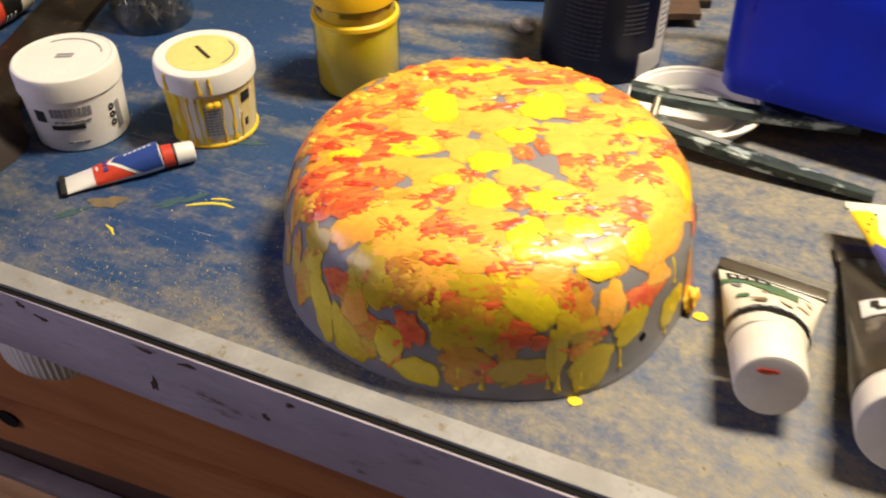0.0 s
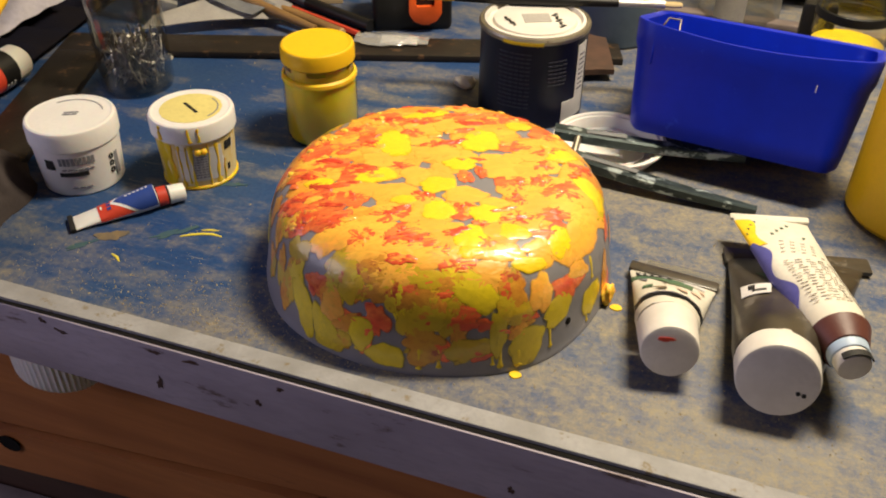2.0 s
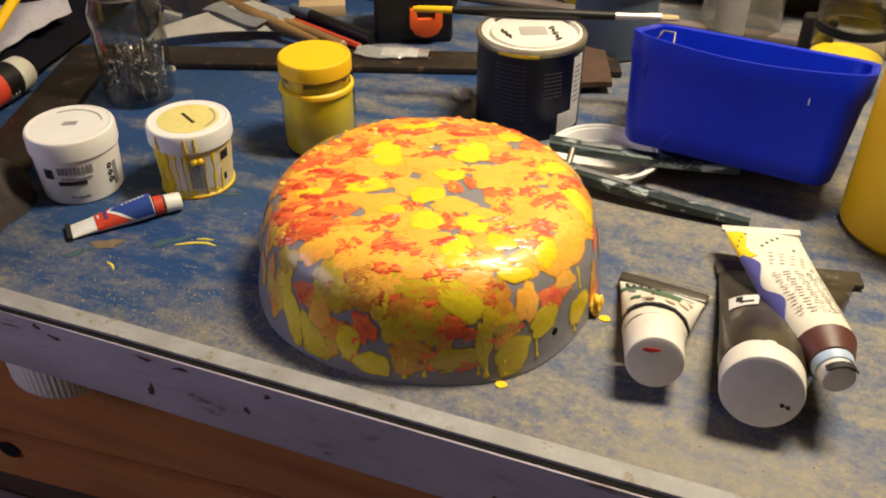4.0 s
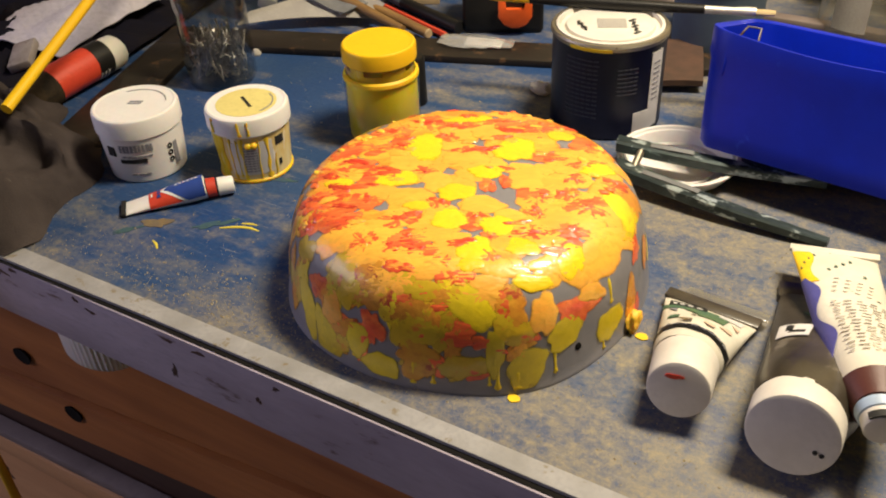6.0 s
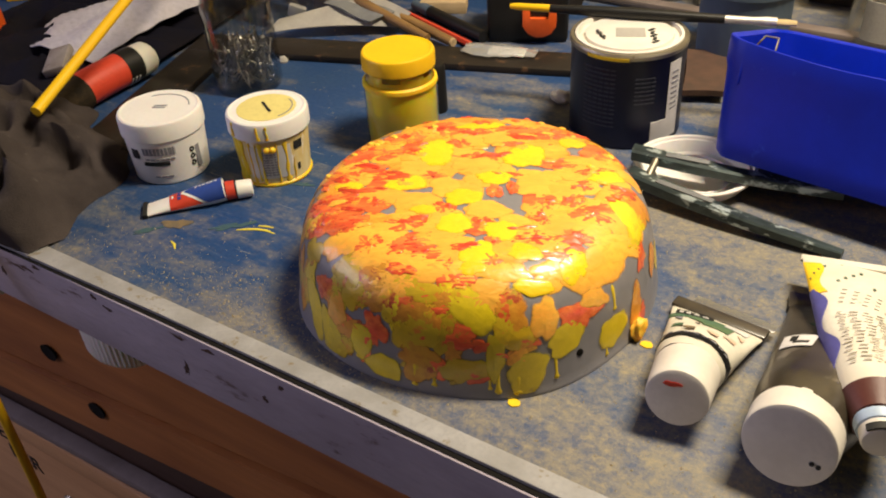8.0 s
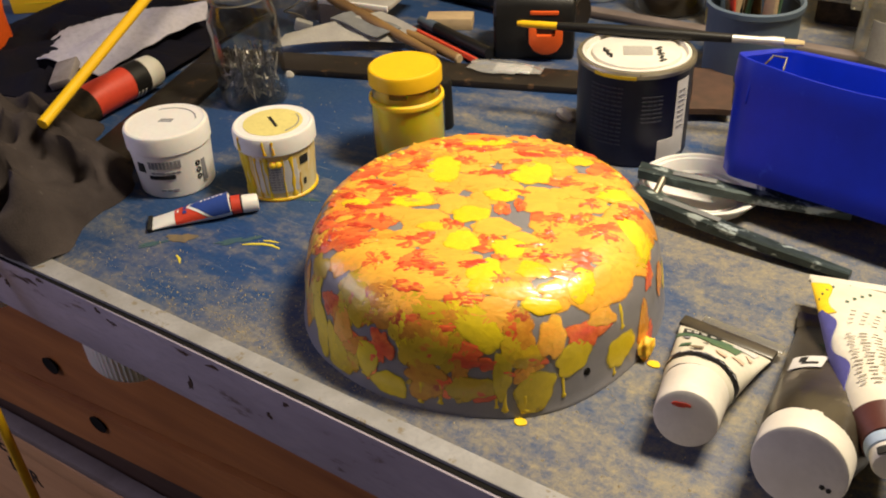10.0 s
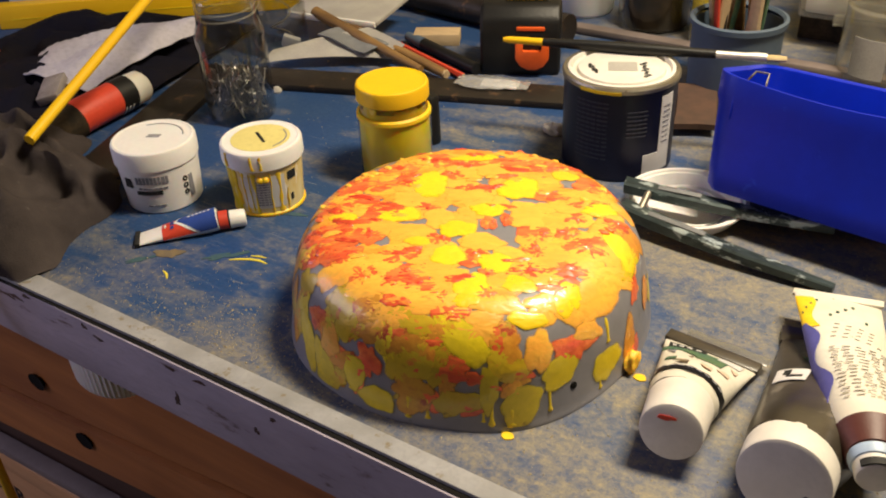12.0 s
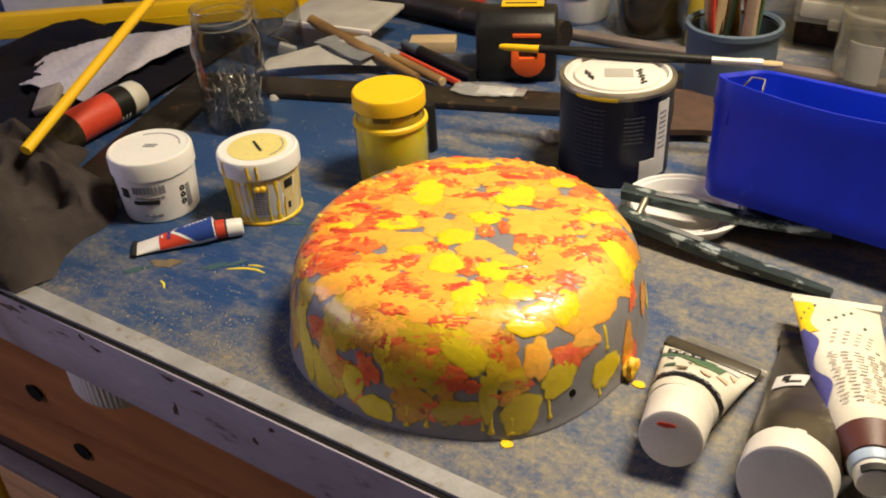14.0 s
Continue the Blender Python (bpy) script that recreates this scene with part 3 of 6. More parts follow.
def bowl_swell(rho, th):
    """How far the wall stands out from a circle: the plan is a square with very round corners."""
    f = min(1.0, max(0.0, (rho - 0.06) / 0.07))
    f = f * f * (3 - 2 * f)
    t = th + radians(42)
    return 1 + f * max(0.0, math.cos(th + radians(57))) ** 0.8 * (0.012 + 0.022 * math.cos(4 * t) + 0.005 * math.cos(8 * t))


shell = lathe(CURVE + [(0.1346, 0.0018), (0.1344, 0.0), (0.131, 0.0), (0.124, 0.043), (0.085, 0.077), (0, 0.080)], 144)
for v in shell.verts:
    reach = math.hypot(v.co.x, v.co.y)
    swell = bowl_swell(float(np.interp(reach, [q[0] for q in CURVE], ARC)), math.atan2(v.co.y, v.co.x))
    v.co.x, v.co.y = v.co.x * swell, v.co.y * swell
part("shell", shell, BOWL_GREY, BOWL, "smooth grey shell", 60)


def on_bowl(px, py, lift):
    """The place on the bowl's wall of a point of the unrolled wall (metres along the wall from the crown)."""
    rho, th = math.hypot(px, py), math.atan2(py, px)
    rho = min(rho, ARC[-1] - 0.0005)
    r, z = np.interp(rho, ARC, [q[0] for q in CURVE]), np.interp(rho, ARC, [q[1] for q in CURVE])
    e = 0.002
    r2, z2 = np.interp(rho + e, ARC, [q[0] for q in CURVE]), np.interp(rho + e, ARC, [q[1] for q in CURVE])
    r1, z1 = np.interp(max(rho - e, 0), ARC, [q[0] for q in CURVE]), np.interp(max(rho - e, 0), ARC, [q[1] for q in CURVE])
    nr, nz_ = -(z2 - z1), (r2 - r1)
    ln = math.hypot(nr, nz_) or 1.0
    r, z = r * bowl_swell(rho, th) + lift * nr / ln, z + lift * nz_ / ln
    return Vector((r * math.cos(th), r * math.sin(th), max(z, 0.0006)))


DABS = random.Random(7)
laid = [0]


def dab(px, py, a, b, turn, material, name="paint_dab", rough=0.22, thick=0.00025, label="", relief=1.0):
    """One stroke of thick paint with an uneven rim and a ridged skin."""
    laid[0] += 1
    k = laid[0]
    bm = bmesh.new()
    cover = bm.verts.layers.float.new("cover")
    base = 0.00012 + 0.0000013 * k
    n, rings = 36, (1.0, 0.88, 0.6, 0.3)
    edge = blob_outline(0, 0, a * 1.14, b * 1.18, turn, k * 13 + 5, n, rough)
    rows = []
    ph = DABS.uniform(0, 6)
    c, s = math.cos(radians(turn)), math.sin(radians(turn))
    for q, f in enumerate(rings):
        row = []
        for x, y in edge:
            u, w = x * f, y * f
            ridge = relief * 0.00010 * math.sin((-u * s + w * c) * 2600 + ph) + relief * 0.00022 * noise.noise(Vector((u * 260 + k, w * 260, k * 0.7)))
            v = bm.verts.new(on_bowl(px + u, py + w, base * 0.55 if q == 0 else base * 0.6 + (thick + ridge) * (0.6 if q == 1 else 1.0)))
            v[cover] = (0.0, 0.45, 0.85, 1.0)[q]
            row.append(v)
        rows.append(row)
    mid = bm.verts.new(on_bowl(px, py, base + thick))
    mid[cover] = 1.0
    for r0, r1 in zip(rows, rows[1:]):
        for i in range(n):
            bm.faces.new((r0[i], r0[(i + 1) % n], r1[(i + 1) % n], r1[i]))
    for i in range(n):
        bm.faces.new((rows[-1][i], rows[-1][(i + 1) % n], mid))
    return part(name, bm, material, BOWL, label, 80)


def drip(px, py, length, width, material):
    """A run of paint down the wall that ends in a bead."""
    th = math.atan2(py, px)
    rho = math.hypot(px, py)
    bm = bmesh.new()
    steps, n = 14, 8
    rows = []
    for i in range(steps + 1):
        f = i / steps
        w = width * (1.0 - 0.45 * f + (0.75 * math.exp(-((f - 0.93) / 0.07) ** 2)))
        w *= 0.5 if i == steps else min(1.0, 0.15 + 0.35 * i)
        row = []
        for j in range(n):
            g = -1 + 2 * j / (n - 1)
            q = rho + length * f
            row.append(bm.verts.new(on_bowl(q * math.cos(th) - g * w * math.sin(th), q * math.sin(th) + g * w * math.cos(th), -0.0003 + (0.0004 + 0.22 * w) * math.sqrt(max(0, 1 - g * g)) * (0.2 if i in (0, steps) else 1))))
        rows.append(row)
    for r0, r1 in zip(rows, rows[1:]):
        for j in range(n - 1):
            bm.faces.new((r0[j], r0[j + 1], r1[j + 1], r1[j]))
    return part("paint_drip", bm, material, BOWL, "", 80)


# places of the strokes, in millimetres along the wall from the crown: x, y, half length, half width and turn
YELLOW_TOP = (
    (-38, -29, 14, 10, 24), (8, -26, 12, 10, 27), (19, -55, 11, 11, 27), (50, -46, 12, 9, 31), (17, 44, 15, 17, 31), (-44, 18, 13, 21, 25),
    (14, 6, 13, 8, 30), (48, -73, 11, 10, 32), (72, -57, 11, 7, 32), (37, 81, 10, 8, 37), (-37, 73, 18, 6, 29), (80, 50, 14, 7, 48),
    (-8, -51, 9, 5, 26), (112, 21, 10, 17, 63), (103, -47, 10, 11, 0), (52, -86, 8, 5, 33), (-74, -49, 12, 5, 16), (89, -75, 12, 5, 36))
PALE_TOP = (
    (-43, -4, 16, 16, 24), (-6, 14, 17, 15, 28), (-11, -20, 11, 13, 27), (-19, -45, 15, 12, 25), (30, -31, 15, 10, 30), (43, 12, 15, 13, 32),
    (63, 19, 13, 12, 34), (59, 57, 16, 10, 36), (-11, 64, 18, 12, 30), (-35, 44, 16, 12, 27), (-45, -49, 15, 13, 23), (77, -20, 13, 12, 32),
    (60, -11, 12, 10, 32), (96, 30, 16, 11, 53), (8, -52, 9, 10, 27), (97, -11, 15, 10, 42))
PALE_EDGE = (
    (10, -99, 15, 8, 23), (16, -74, 14, 9, 28), (69, -77, 16, 7, 35), (95, -57, 15, 7, 39), (118, -29, 14, 25, -24), (27, -104, 14, 6, 25),
    (85, -42, 12, 8, 34), (-8, -100, 13, 8, 20), (33, -72, 12, 8, 30), (62, -59, 11, 7, 32), (111, -50, 12, 10, 42), (-15, -108, 14, 8, 14),
    (121, -3, 7, 28, -39), (40, -93, 12, 6, 30), (69, -37, 13, 9, 31), (61, -82, 12, 5, 35))
RED_A = (
    (-66, 54, 12, 10, 25), (-80, 30, 11, 8, 20), (-79, 3, 13, 6, 21), (-101, -3, 12, 13, -3), (-93, -40, 18, 8, -8), (-78, -68, 15, 5, 0),
    (-71, -90, 10, 6, -3), (-58, -68, 11, 10, 17), (-62, -82, 11, 7, 7), (-42, -59, 8, 7, 23), (-11, -69, 10, 6, 27), (-21, -97, 7, 7, 18),
    (-1, -94, 7, 6, 22), (8, -84, 11, 7, 28), (18, -90, 9, 4, 27), (47, -99, 9, 4, 30), (35, -93, 6, 4, 29), (-77, -22, 11, 5, 21))
RED_B = (
    (36, -49, 7, 7, 30), (51, -57, 5, 4, 32), (59, -74, 5, 5, 32), (57, -5, 9, 8, 33), (67, -20, 7, 5, 32), (72, -42, 10, 6, 32),
    (92, -27, 10, 6, 37), (94, -43, 11, 5, 38), (92, 2, 12, 8, 39), (96, 37, 11, 6, 57), (74, 9, 7, 5, 34), (-27, -12, 7, 4, 26), (3, -43, 6, 5, 27),
    (-10, 28, 9, 5, 28), (23, -9, 4, 6, 27), (17, 12, 9, 3, 30), (3, 87, 16, 5, 36), (22, 88, 16, 6, 46))
RED_C = (
    (-37, 39, 7, 5, 26), (71, 28, 6, 5, 35), (71, 52, 11, 4, 39), (41, 45, 11, 5, 34), (32, 1, 4, 5, 30), (-56, -26, 9, 4, 23), (-68, -56, 7, 5, 21),
    (-51, -89, 9, 5, 9), (-42, -81, 6, 5, 17), (-61, 17, 9, 6, 23), (-39, 59, 11, 5, 27), (-12, 78, 11, 6, 31), (61, 82, 13, 9, 64),
    (-84, -75, 11, 6, -7), (-54, -41, 8, 5, 22))
GAPS = (
    (-15, -35, 4, 7, 25), (-9, -5, 5, 5, 27), (-5, -35, 5, 5, 26), (36, 6, 6, 5, 30), (35, -17, 7, 5, 30), (19, 34, 7, 4, 31), (-38, -46, 3, 6, 22),
    (27, -18, 4, 4, 28), (81, -60, 3, 3, 37), (-9, -106, 8, 5, 17), (109, 30, 5, 7, 65))
WALL_LEMON = (
    (63, -109, 21, 10, -5), (95, -127, 7, 17, 35), (123, -122, 19, 13, 80), (131, -84, 17, 10, 72), (164, -44, 18, 11, 82), (-70, -149, 11, 22, 0),
    (13, -178, 17, 9, 3), (-11, -165, 12, 12, 15), (-48, -171, 14, 15, -12), (-54, -163, 8, 15, 5))
WALL_OLIVE = (
    (41, -140, 16, 10, 26), (80, -149, 19, 9, 33), (-26, -121, 13, 10, 10), (-20, -133, 11, 9, 11), (33, -115, 13, 6, 25), (19, -110, 11, 6, 22),
    (-38, -175, 16, 9, 8), (100, -106, 13, 9, 36), (89, -108, 8, 10, 37))
WALL_BURNT = (
    (45, -161, 20, 14, 25), (25, -129, 19, 9, 23), (87, -95, 10, 12, 36), (-6, -117, 15, 9, 15), (6, -131, 15, 7, 18), (49, -112, 10, 6, 30),
    (171, -8, 11, 17, 60), (109, -117, 8, 7, 37), (-26, -159, 16, 7, 12))
WALL_RED = (
    (67, -130, 12, 9, 33), (48, -119, 6, 3, 29), (127, -65, 17, 10, 55), (3, -152, 9, 13, 18), (-51, -132, 8, 9, 3), (138, 12, 6, 10, 65),
    (23, -126, 9, 4, 22), (83, -96, 6, 8, 35), (95, -124, 7, 3, 36), (82, -126, 8, 4, 34))
WALL_ORANGE = (
    (107, -86, 9, 14, 37), (129, -50, 13, 6, 45), (29, -97, 11, 6, 26), (-37, -147, 11, 12, 8))


def strokes(rows, material, rough, thick, relief=1.0, grow=1.0):
    for x, y, a, b, turn in rows:
        dab(x / 1000, y / 1000, grow * a / 1000, grow * b / 1000, turn, material, rough=rough, thick=thick, relief=relief)


def bares_gap(x, y, a, b, turn):
    """Whether a stroke would cover one of the bare grey gaps."""
    c, w = math.cos(radians(turn)), math.sin(radians(turn))
    for gx, gy, ga, gb, _ in GAPS:
        u, v = gx / 1000 - x, gy / 1000 - y
        if ((u * c + v * w) / (a + 0.6 * ga / 1000)) ** 2 + ((v * c - u * w) / (b + 0.6 * gb / 1000)) ** 2 < 1:
            return True
    return False


# ground layer on the crown, redder towards the pots and the back
for i in range(150):
    r, t = 0.122 * math.sqrt((i + 0.5) / 150), 2.39996 * i + DABS.uniform(-0.2, 0.2)
    x, y = r * math.cos(t), r * math.sin(t)
    a, b, turn = DABS.uniform(0.010, 0.016), DABS.uniform(0.008, 0.011), DABS.uniform(5, 50)
    if not bares_gap(x, y, a, b, turn):
        warm = DABS.random() < (0.75 if x < -0.045 or y > 0.055 else 0.18)
        dab(x, y, a, b, turn, ORANGE_DAB if warm else PALE_DAB, rough=0.3 if warm else 0.18, thick=0.0004, relief=1.4)
strokes(PALE_TOP, PALE_DAB, 0.16, 0.0005, 1.2)
strokes(PALE_EDGE, PALE_DAB, 0.16, 0.0005, 1.2)
for rows in (RED_A, RED_B, RED_C):
    for x, y, a, b, turn in rows:
        dab(x / 1000, y / 1000, a / 760, b / 700, turn, SCARLET_DAB, rough=0.2, thick=0.0004, relief=2.0)
        for k in range(2):
            dab((x + DABS.uniform(-0.6, 0.6) * a) / 1000, (y + DABS.uniform(-0.6, 0.6) * b) / 1000, a * DABS.uniform(0.3, 0.6) / 1000, b * DABS.uniform(0.3, 0.5) / 1000, turn + DABS.uniform(-15, 15),
                DABS.choice((RED_DAB, RED_DAB, ORANGE_DAB)), rough=0.2, thick=0.0006, relief=2.6)
for i in range(46):
    r, t = DABS.uniform(0.035, 0.112), radians(DABS.uniform(60, 250)) if i % 3 else DABS.uniform(0, 6.28)
    x, y = r * math.cos(t), r * math.sin(t)
    if not bares_gap(x, y, 0.01, 0.006, 20):
        dab(x, y, DABS.uniform(0.004, 0.010), DABS.uniform(0.0022, 0.0045), DABS.uniform(5, 45), DABS.choice((RED_DAB, SCARLET_DAB, PALE_DAB)), rough=0.22, thick=0.0008, relief=3.0)
strokes(YELLOW_TOP, YELLOW_DAB, 0.14, 0.0006, 1.0)
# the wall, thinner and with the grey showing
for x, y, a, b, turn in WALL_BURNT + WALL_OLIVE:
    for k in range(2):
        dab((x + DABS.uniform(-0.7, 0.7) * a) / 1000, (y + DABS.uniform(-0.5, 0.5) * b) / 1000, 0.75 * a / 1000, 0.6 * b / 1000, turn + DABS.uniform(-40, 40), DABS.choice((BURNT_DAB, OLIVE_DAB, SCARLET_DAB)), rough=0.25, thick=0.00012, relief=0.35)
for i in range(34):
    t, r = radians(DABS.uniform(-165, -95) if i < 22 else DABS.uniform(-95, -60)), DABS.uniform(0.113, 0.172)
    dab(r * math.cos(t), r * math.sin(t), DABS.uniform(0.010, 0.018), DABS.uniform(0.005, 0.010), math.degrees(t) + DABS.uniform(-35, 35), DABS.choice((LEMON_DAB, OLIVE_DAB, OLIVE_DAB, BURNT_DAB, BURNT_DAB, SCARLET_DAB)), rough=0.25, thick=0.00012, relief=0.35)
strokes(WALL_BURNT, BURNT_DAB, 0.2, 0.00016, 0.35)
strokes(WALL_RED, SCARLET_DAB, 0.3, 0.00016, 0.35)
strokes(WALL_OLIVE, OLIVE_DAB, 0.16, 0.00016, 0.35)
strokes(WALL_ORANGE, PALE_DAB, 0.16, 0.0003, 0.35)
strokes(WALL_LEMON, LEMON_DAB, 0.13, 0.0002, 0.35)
# the far side, that shows only at its edges
for i in range(40):
    t, r = radians(DABS.uniform(5, 215)), DABS.uniform(0.115, 0.180)
    dab(r * math.cos(t), r * math.sin(t), DABS.uniform(0.010, 0.018), DABS.uniform(0.008, 0.013), DABS.uniform(0, 180), DABS.choice((BURNT_DAB, OLIVE_DAB, LEMON_DAB, SCARLET_DAB)))
for x, y, run, w in ((96, -126, 31, 3.2), (121, -131, 20, 4.2), (131, -97, 20, 2.6), (162, -54, 16, 2.6), (139, -33, 14, 2.8), (42, -168, 14, 3.4), (58, -161, 14, 3.0), (-15, -166, 14, 2.6), (-53, -165, 14, 2.6), (100, -142, 10, 2.2)):
    up = 1 - 0.006 / math.hypot(x / 1000, y / 1000)
    drip(x * up / 1000, y * up / 1000, min((run + 6) / 1000, ARC[-1] - math.hypot(x, y) * up / 1000 - 0.001), w / 1150, RUN_OCHRE)
# thick crumbs of dried paint on the crown's edge
for i in range(26):
    t, r = radians(DABS.uniform(10, 235)), DABS.uniform(0.085, 0.112)
    crumb = bmesh.new()
    bmesh.ops.create_icosphere(crumb, subdivisions=2, radius=1.0)
    at, sx = on_bowl(r * math.cos(t), r * math.sin(t), 0.0004), DABS.uniform(0.0012, 0.0030)
    for v in crumb.verts:
        v.co = Vector((v.co.x * sx * 1.5, v.co.y * sx, v.co.z * sx * 0.6)) * (1 + 0.5 * noise.noise(v.co * 1.7 + Vector((i, 0, 0)))) + at
    part("paint_crumb", crumb, DABS.choice((RUST_CRUMB, ORANGE_LUMP, ORANGE_LUMP)), BOWL, "", 80)
part("screw_hole", moved(lathe([(0, 0.0006), (0.0016, 0.0006), (0.0026, 0.0003), (0.0029, -0.001)], 18), Matrix.Translation(on_bowl(0.1495, -0.082, 0.0002)) @ Vector((math.cos(-0.523), math.sin(-0.523), 0.14)).to_track_quat("Z", "Y").to_matrix().to_4x4()), DARK_GAP, BOWL, "small dark screw hole")
blob = bmesh.new()
bmesh.ops.create_icosphere(blob, subdivisions=3, radius=0.0062)
for v in blob.verts:
    v.co = Vector((v.co.x * 0.8, v.co.y * 1.2, v.co.z * 1.5)) * (1 + 0.5 * noise.noise(v.co * 300)) + on_bowl(0.184, -0.013, 0.003)
part("paint_lump", blob, ORANGE_LUMP, BOWL, "dried lump of orange paint", 80)

# spilt paint on the bench


def mark(points, material, label, z=0.0009):
    return tagged(part("paint_mark", outline(points, -0.0004, z), material, smooth=0), label, "paint mark")


mark(blob_outline(0.0948, 0.1471, 0.0042, 0.0036, 0, 3, 18, 0.1), SPILT_YELLOW, "round yellow drop of paint on the bench")
mark(blob_outline(0.0445, 0.0545, 0.0040, 0.0036, 0, 4, 18, 0.1), SPILT_YELLOW, "yellow drip bead at the foot of the bowl")


def streak(points, radius, label):
    return tagged(part("paint_mark", sweep([(x, y, 0.0002) for x, y in points], [0.5 * radius] + [radius] * (len(points) - 2) + [0.4 * radius], 10, 0.7), THIN_YELLOW, smooth=80), label, "paint mark")


streak([(-0.2545, 0.1125), (-0.2470, 0.1175), (-0.2395, 0.1215), (-0.2310, 0.1240), (-0.2225, 0.1238)], 0.0014, "thin yellow streak of paint on the bench")
streak([(-0.2425, 0.1258), (-0.2360, 0.1285), (-0.2290, 0.1300)], 0.0012, "short yellow dash of paint on the bench")
streak([(-0.2915, 0.0735), (-0.2855, 0.0715), (-0.2800, 0.0670)], 0.0013, "short yellow dash of paint on the bench")
mark(blob_outline(-0.307, 0.094, 0.011, 0.007, 30, 8, 26, 0.3), BROWN_SPOT, "dried brown paint stain on the bench", 0.0005)
mark(blob_outline(-0.262, 0.115, 0.016, 0.004, 50, 9, 30, 0.5), BENCH_GREEN, "faint green smear on the bench", 0.0004)
mark(blob_outline(-0.322, 0.075, 0.012, 0.003, 60, 10, 30, 0.5), BENCH_GREEN, "faint green smear on the bench", 0.0004)
mark(blob_outline(-0.255, 0.195, 0.010, 0.003, 30, 12, 30, 0.5), BENCH_GREEN, "faint green smear on the bench", 0.0004)


# ---- pots and jars ----
def ribbed(r, z0, z1, n=70, depth=0.0003):
    """A pot's lid: a flat top with a raised edge and a ribbed skirt."""
    bm = bmesh.new()
    prof = [(r - 0.001, z0), (r, z0 + 0.001), (r, z1 - 0.003), (r - 0.0008, z1 - 0.0008), (r - 0.0025, z1), (r - 0.004, z1 - 0.0008), (r - 0.0055, z1 - 0.0008), (0, z1 - 0.0008)]
    rings = []
    for k, (q, z) in enumerate(prof[:-1]):
        rings.append([bm.verts.new(((q + (depth if (i % 2 and k in (1, 2)) else 0)) * math.cos(math.pi * i / n), (q + (depth if (i % 2 and k in (1, 2)) else 0)) * math.sin(math.pi * i / n), z)) for i in range(2 * n)])
    for a, b in zip(rings, rings[1:]):
        for i in range(2 * n):
            bm.faces.new((a[i], a[(i + 1) % (2 * n)], b[(i + 1) % (2 * n)], b[i]))
    bm.faces.new(rings[-1])
    bm.faces.new(rings[0][::-1])
    return bm


def arc_print(r0, r1, a0, a1, z, n=24):
    bm = bmesh.new()
    pts = [(r1 * math.cos(radians(a0 + (a1 - a0) * i / n)), r1 * math.sin(radians(a0 + (a1 - a0) * i / n))) for i in range(n + 1)]
    pts += [(r0 * math.cos(radians(a1 + (a0 - a1) * i / n)), r0 * math.sin(radians(a1 + (a0 - a1) * i / n))) for i in range(n + 1)]
    return outline(pts, z - 0.0003, z + 0.0002)


def bars(pot, r, a_mid, width, rows, material, r_of=None):
    """Unreadable print: rows of (height, size, share of the width, words)."""
    rng = random.Random(int(r * 1e5) + len(rows))
    for z, h, share, words in rows:
        w = width * share
        a = a_mid - w / 2
        for k in range(words):
            step = w / words
            part("print_bar", patch(r_of(z) if r_of else r, a, a + step * rng.uniform(0.7, 0.9), z, z + h, 0.0005, seg=4), material, pot)
            a += step


# white pot
wp = thing("paint_pot", pose(-0.384, 0.1625, 0), "round white plastic paint pot with black label print", "paint pot", "paint pots")
wr = lambda z: 0.0338 + 0.0026 * z / 0.044
part("body", lathe([(0, 0), (0.0325, 0), (0.0338, 0.0015), (0.0364, 0.044), (0.0364, 0.05), (0, 0.05)], 64), WHITE_PLASTIC, wp)
part("lid", ribbed(0.0376, 0.0435, 0.0620), WHITE_PLASTIC, wp, "white ribbed lid")
bars(wp, 0, -52, 62, [(0.0315, 0.0070, 0.78, 9), (0.0262, 0.0016, 0.7, 6), (0.0085, 0.0013, 0.45, 3)], GREY_PRINT, wr)
bars(wp, 0, -52, 62, [(0.0205, 0.0040, 0.86, 1)], INK, wr)
for k in range(3):
    z = 0.016 + 0.0068 * k
    ring = bmesh.new()
    part("print_ring", moved(lathe([(0.0010, -0.0003), (0.0010, 0.0004), (0.0026, 0.0004), (0.0026, -0.0003)], 16), pose(wr(z) * math.cos(radians(-4)), wr(z) * math.sin(radians(-4)), z, 90, 0, 86)), INK, wp)
    ring.free()
part("print_bar", patch(0.0358, -97, -84, 0.027, 0.036, 0.0005), INK, wp)
part("print_bar", patch(0.0352, 2, 10, 0.010, 0.034, 0.0004), GREY_PRINT, wp)
part("print_arc", arc_print(0.0265, 0.0275, 40, 150, 0.0614), GREY_PRINT, wp)
for k in range(2):
    part("print_bar", moved(rbox(-0.006, 0.006, -0.001, 0.001, 0.0611, 0.0616, 0), pose(-0.001 * k, 0.0035 * k, 0, 0, 0, 28)), GREY_PRINT, wp)



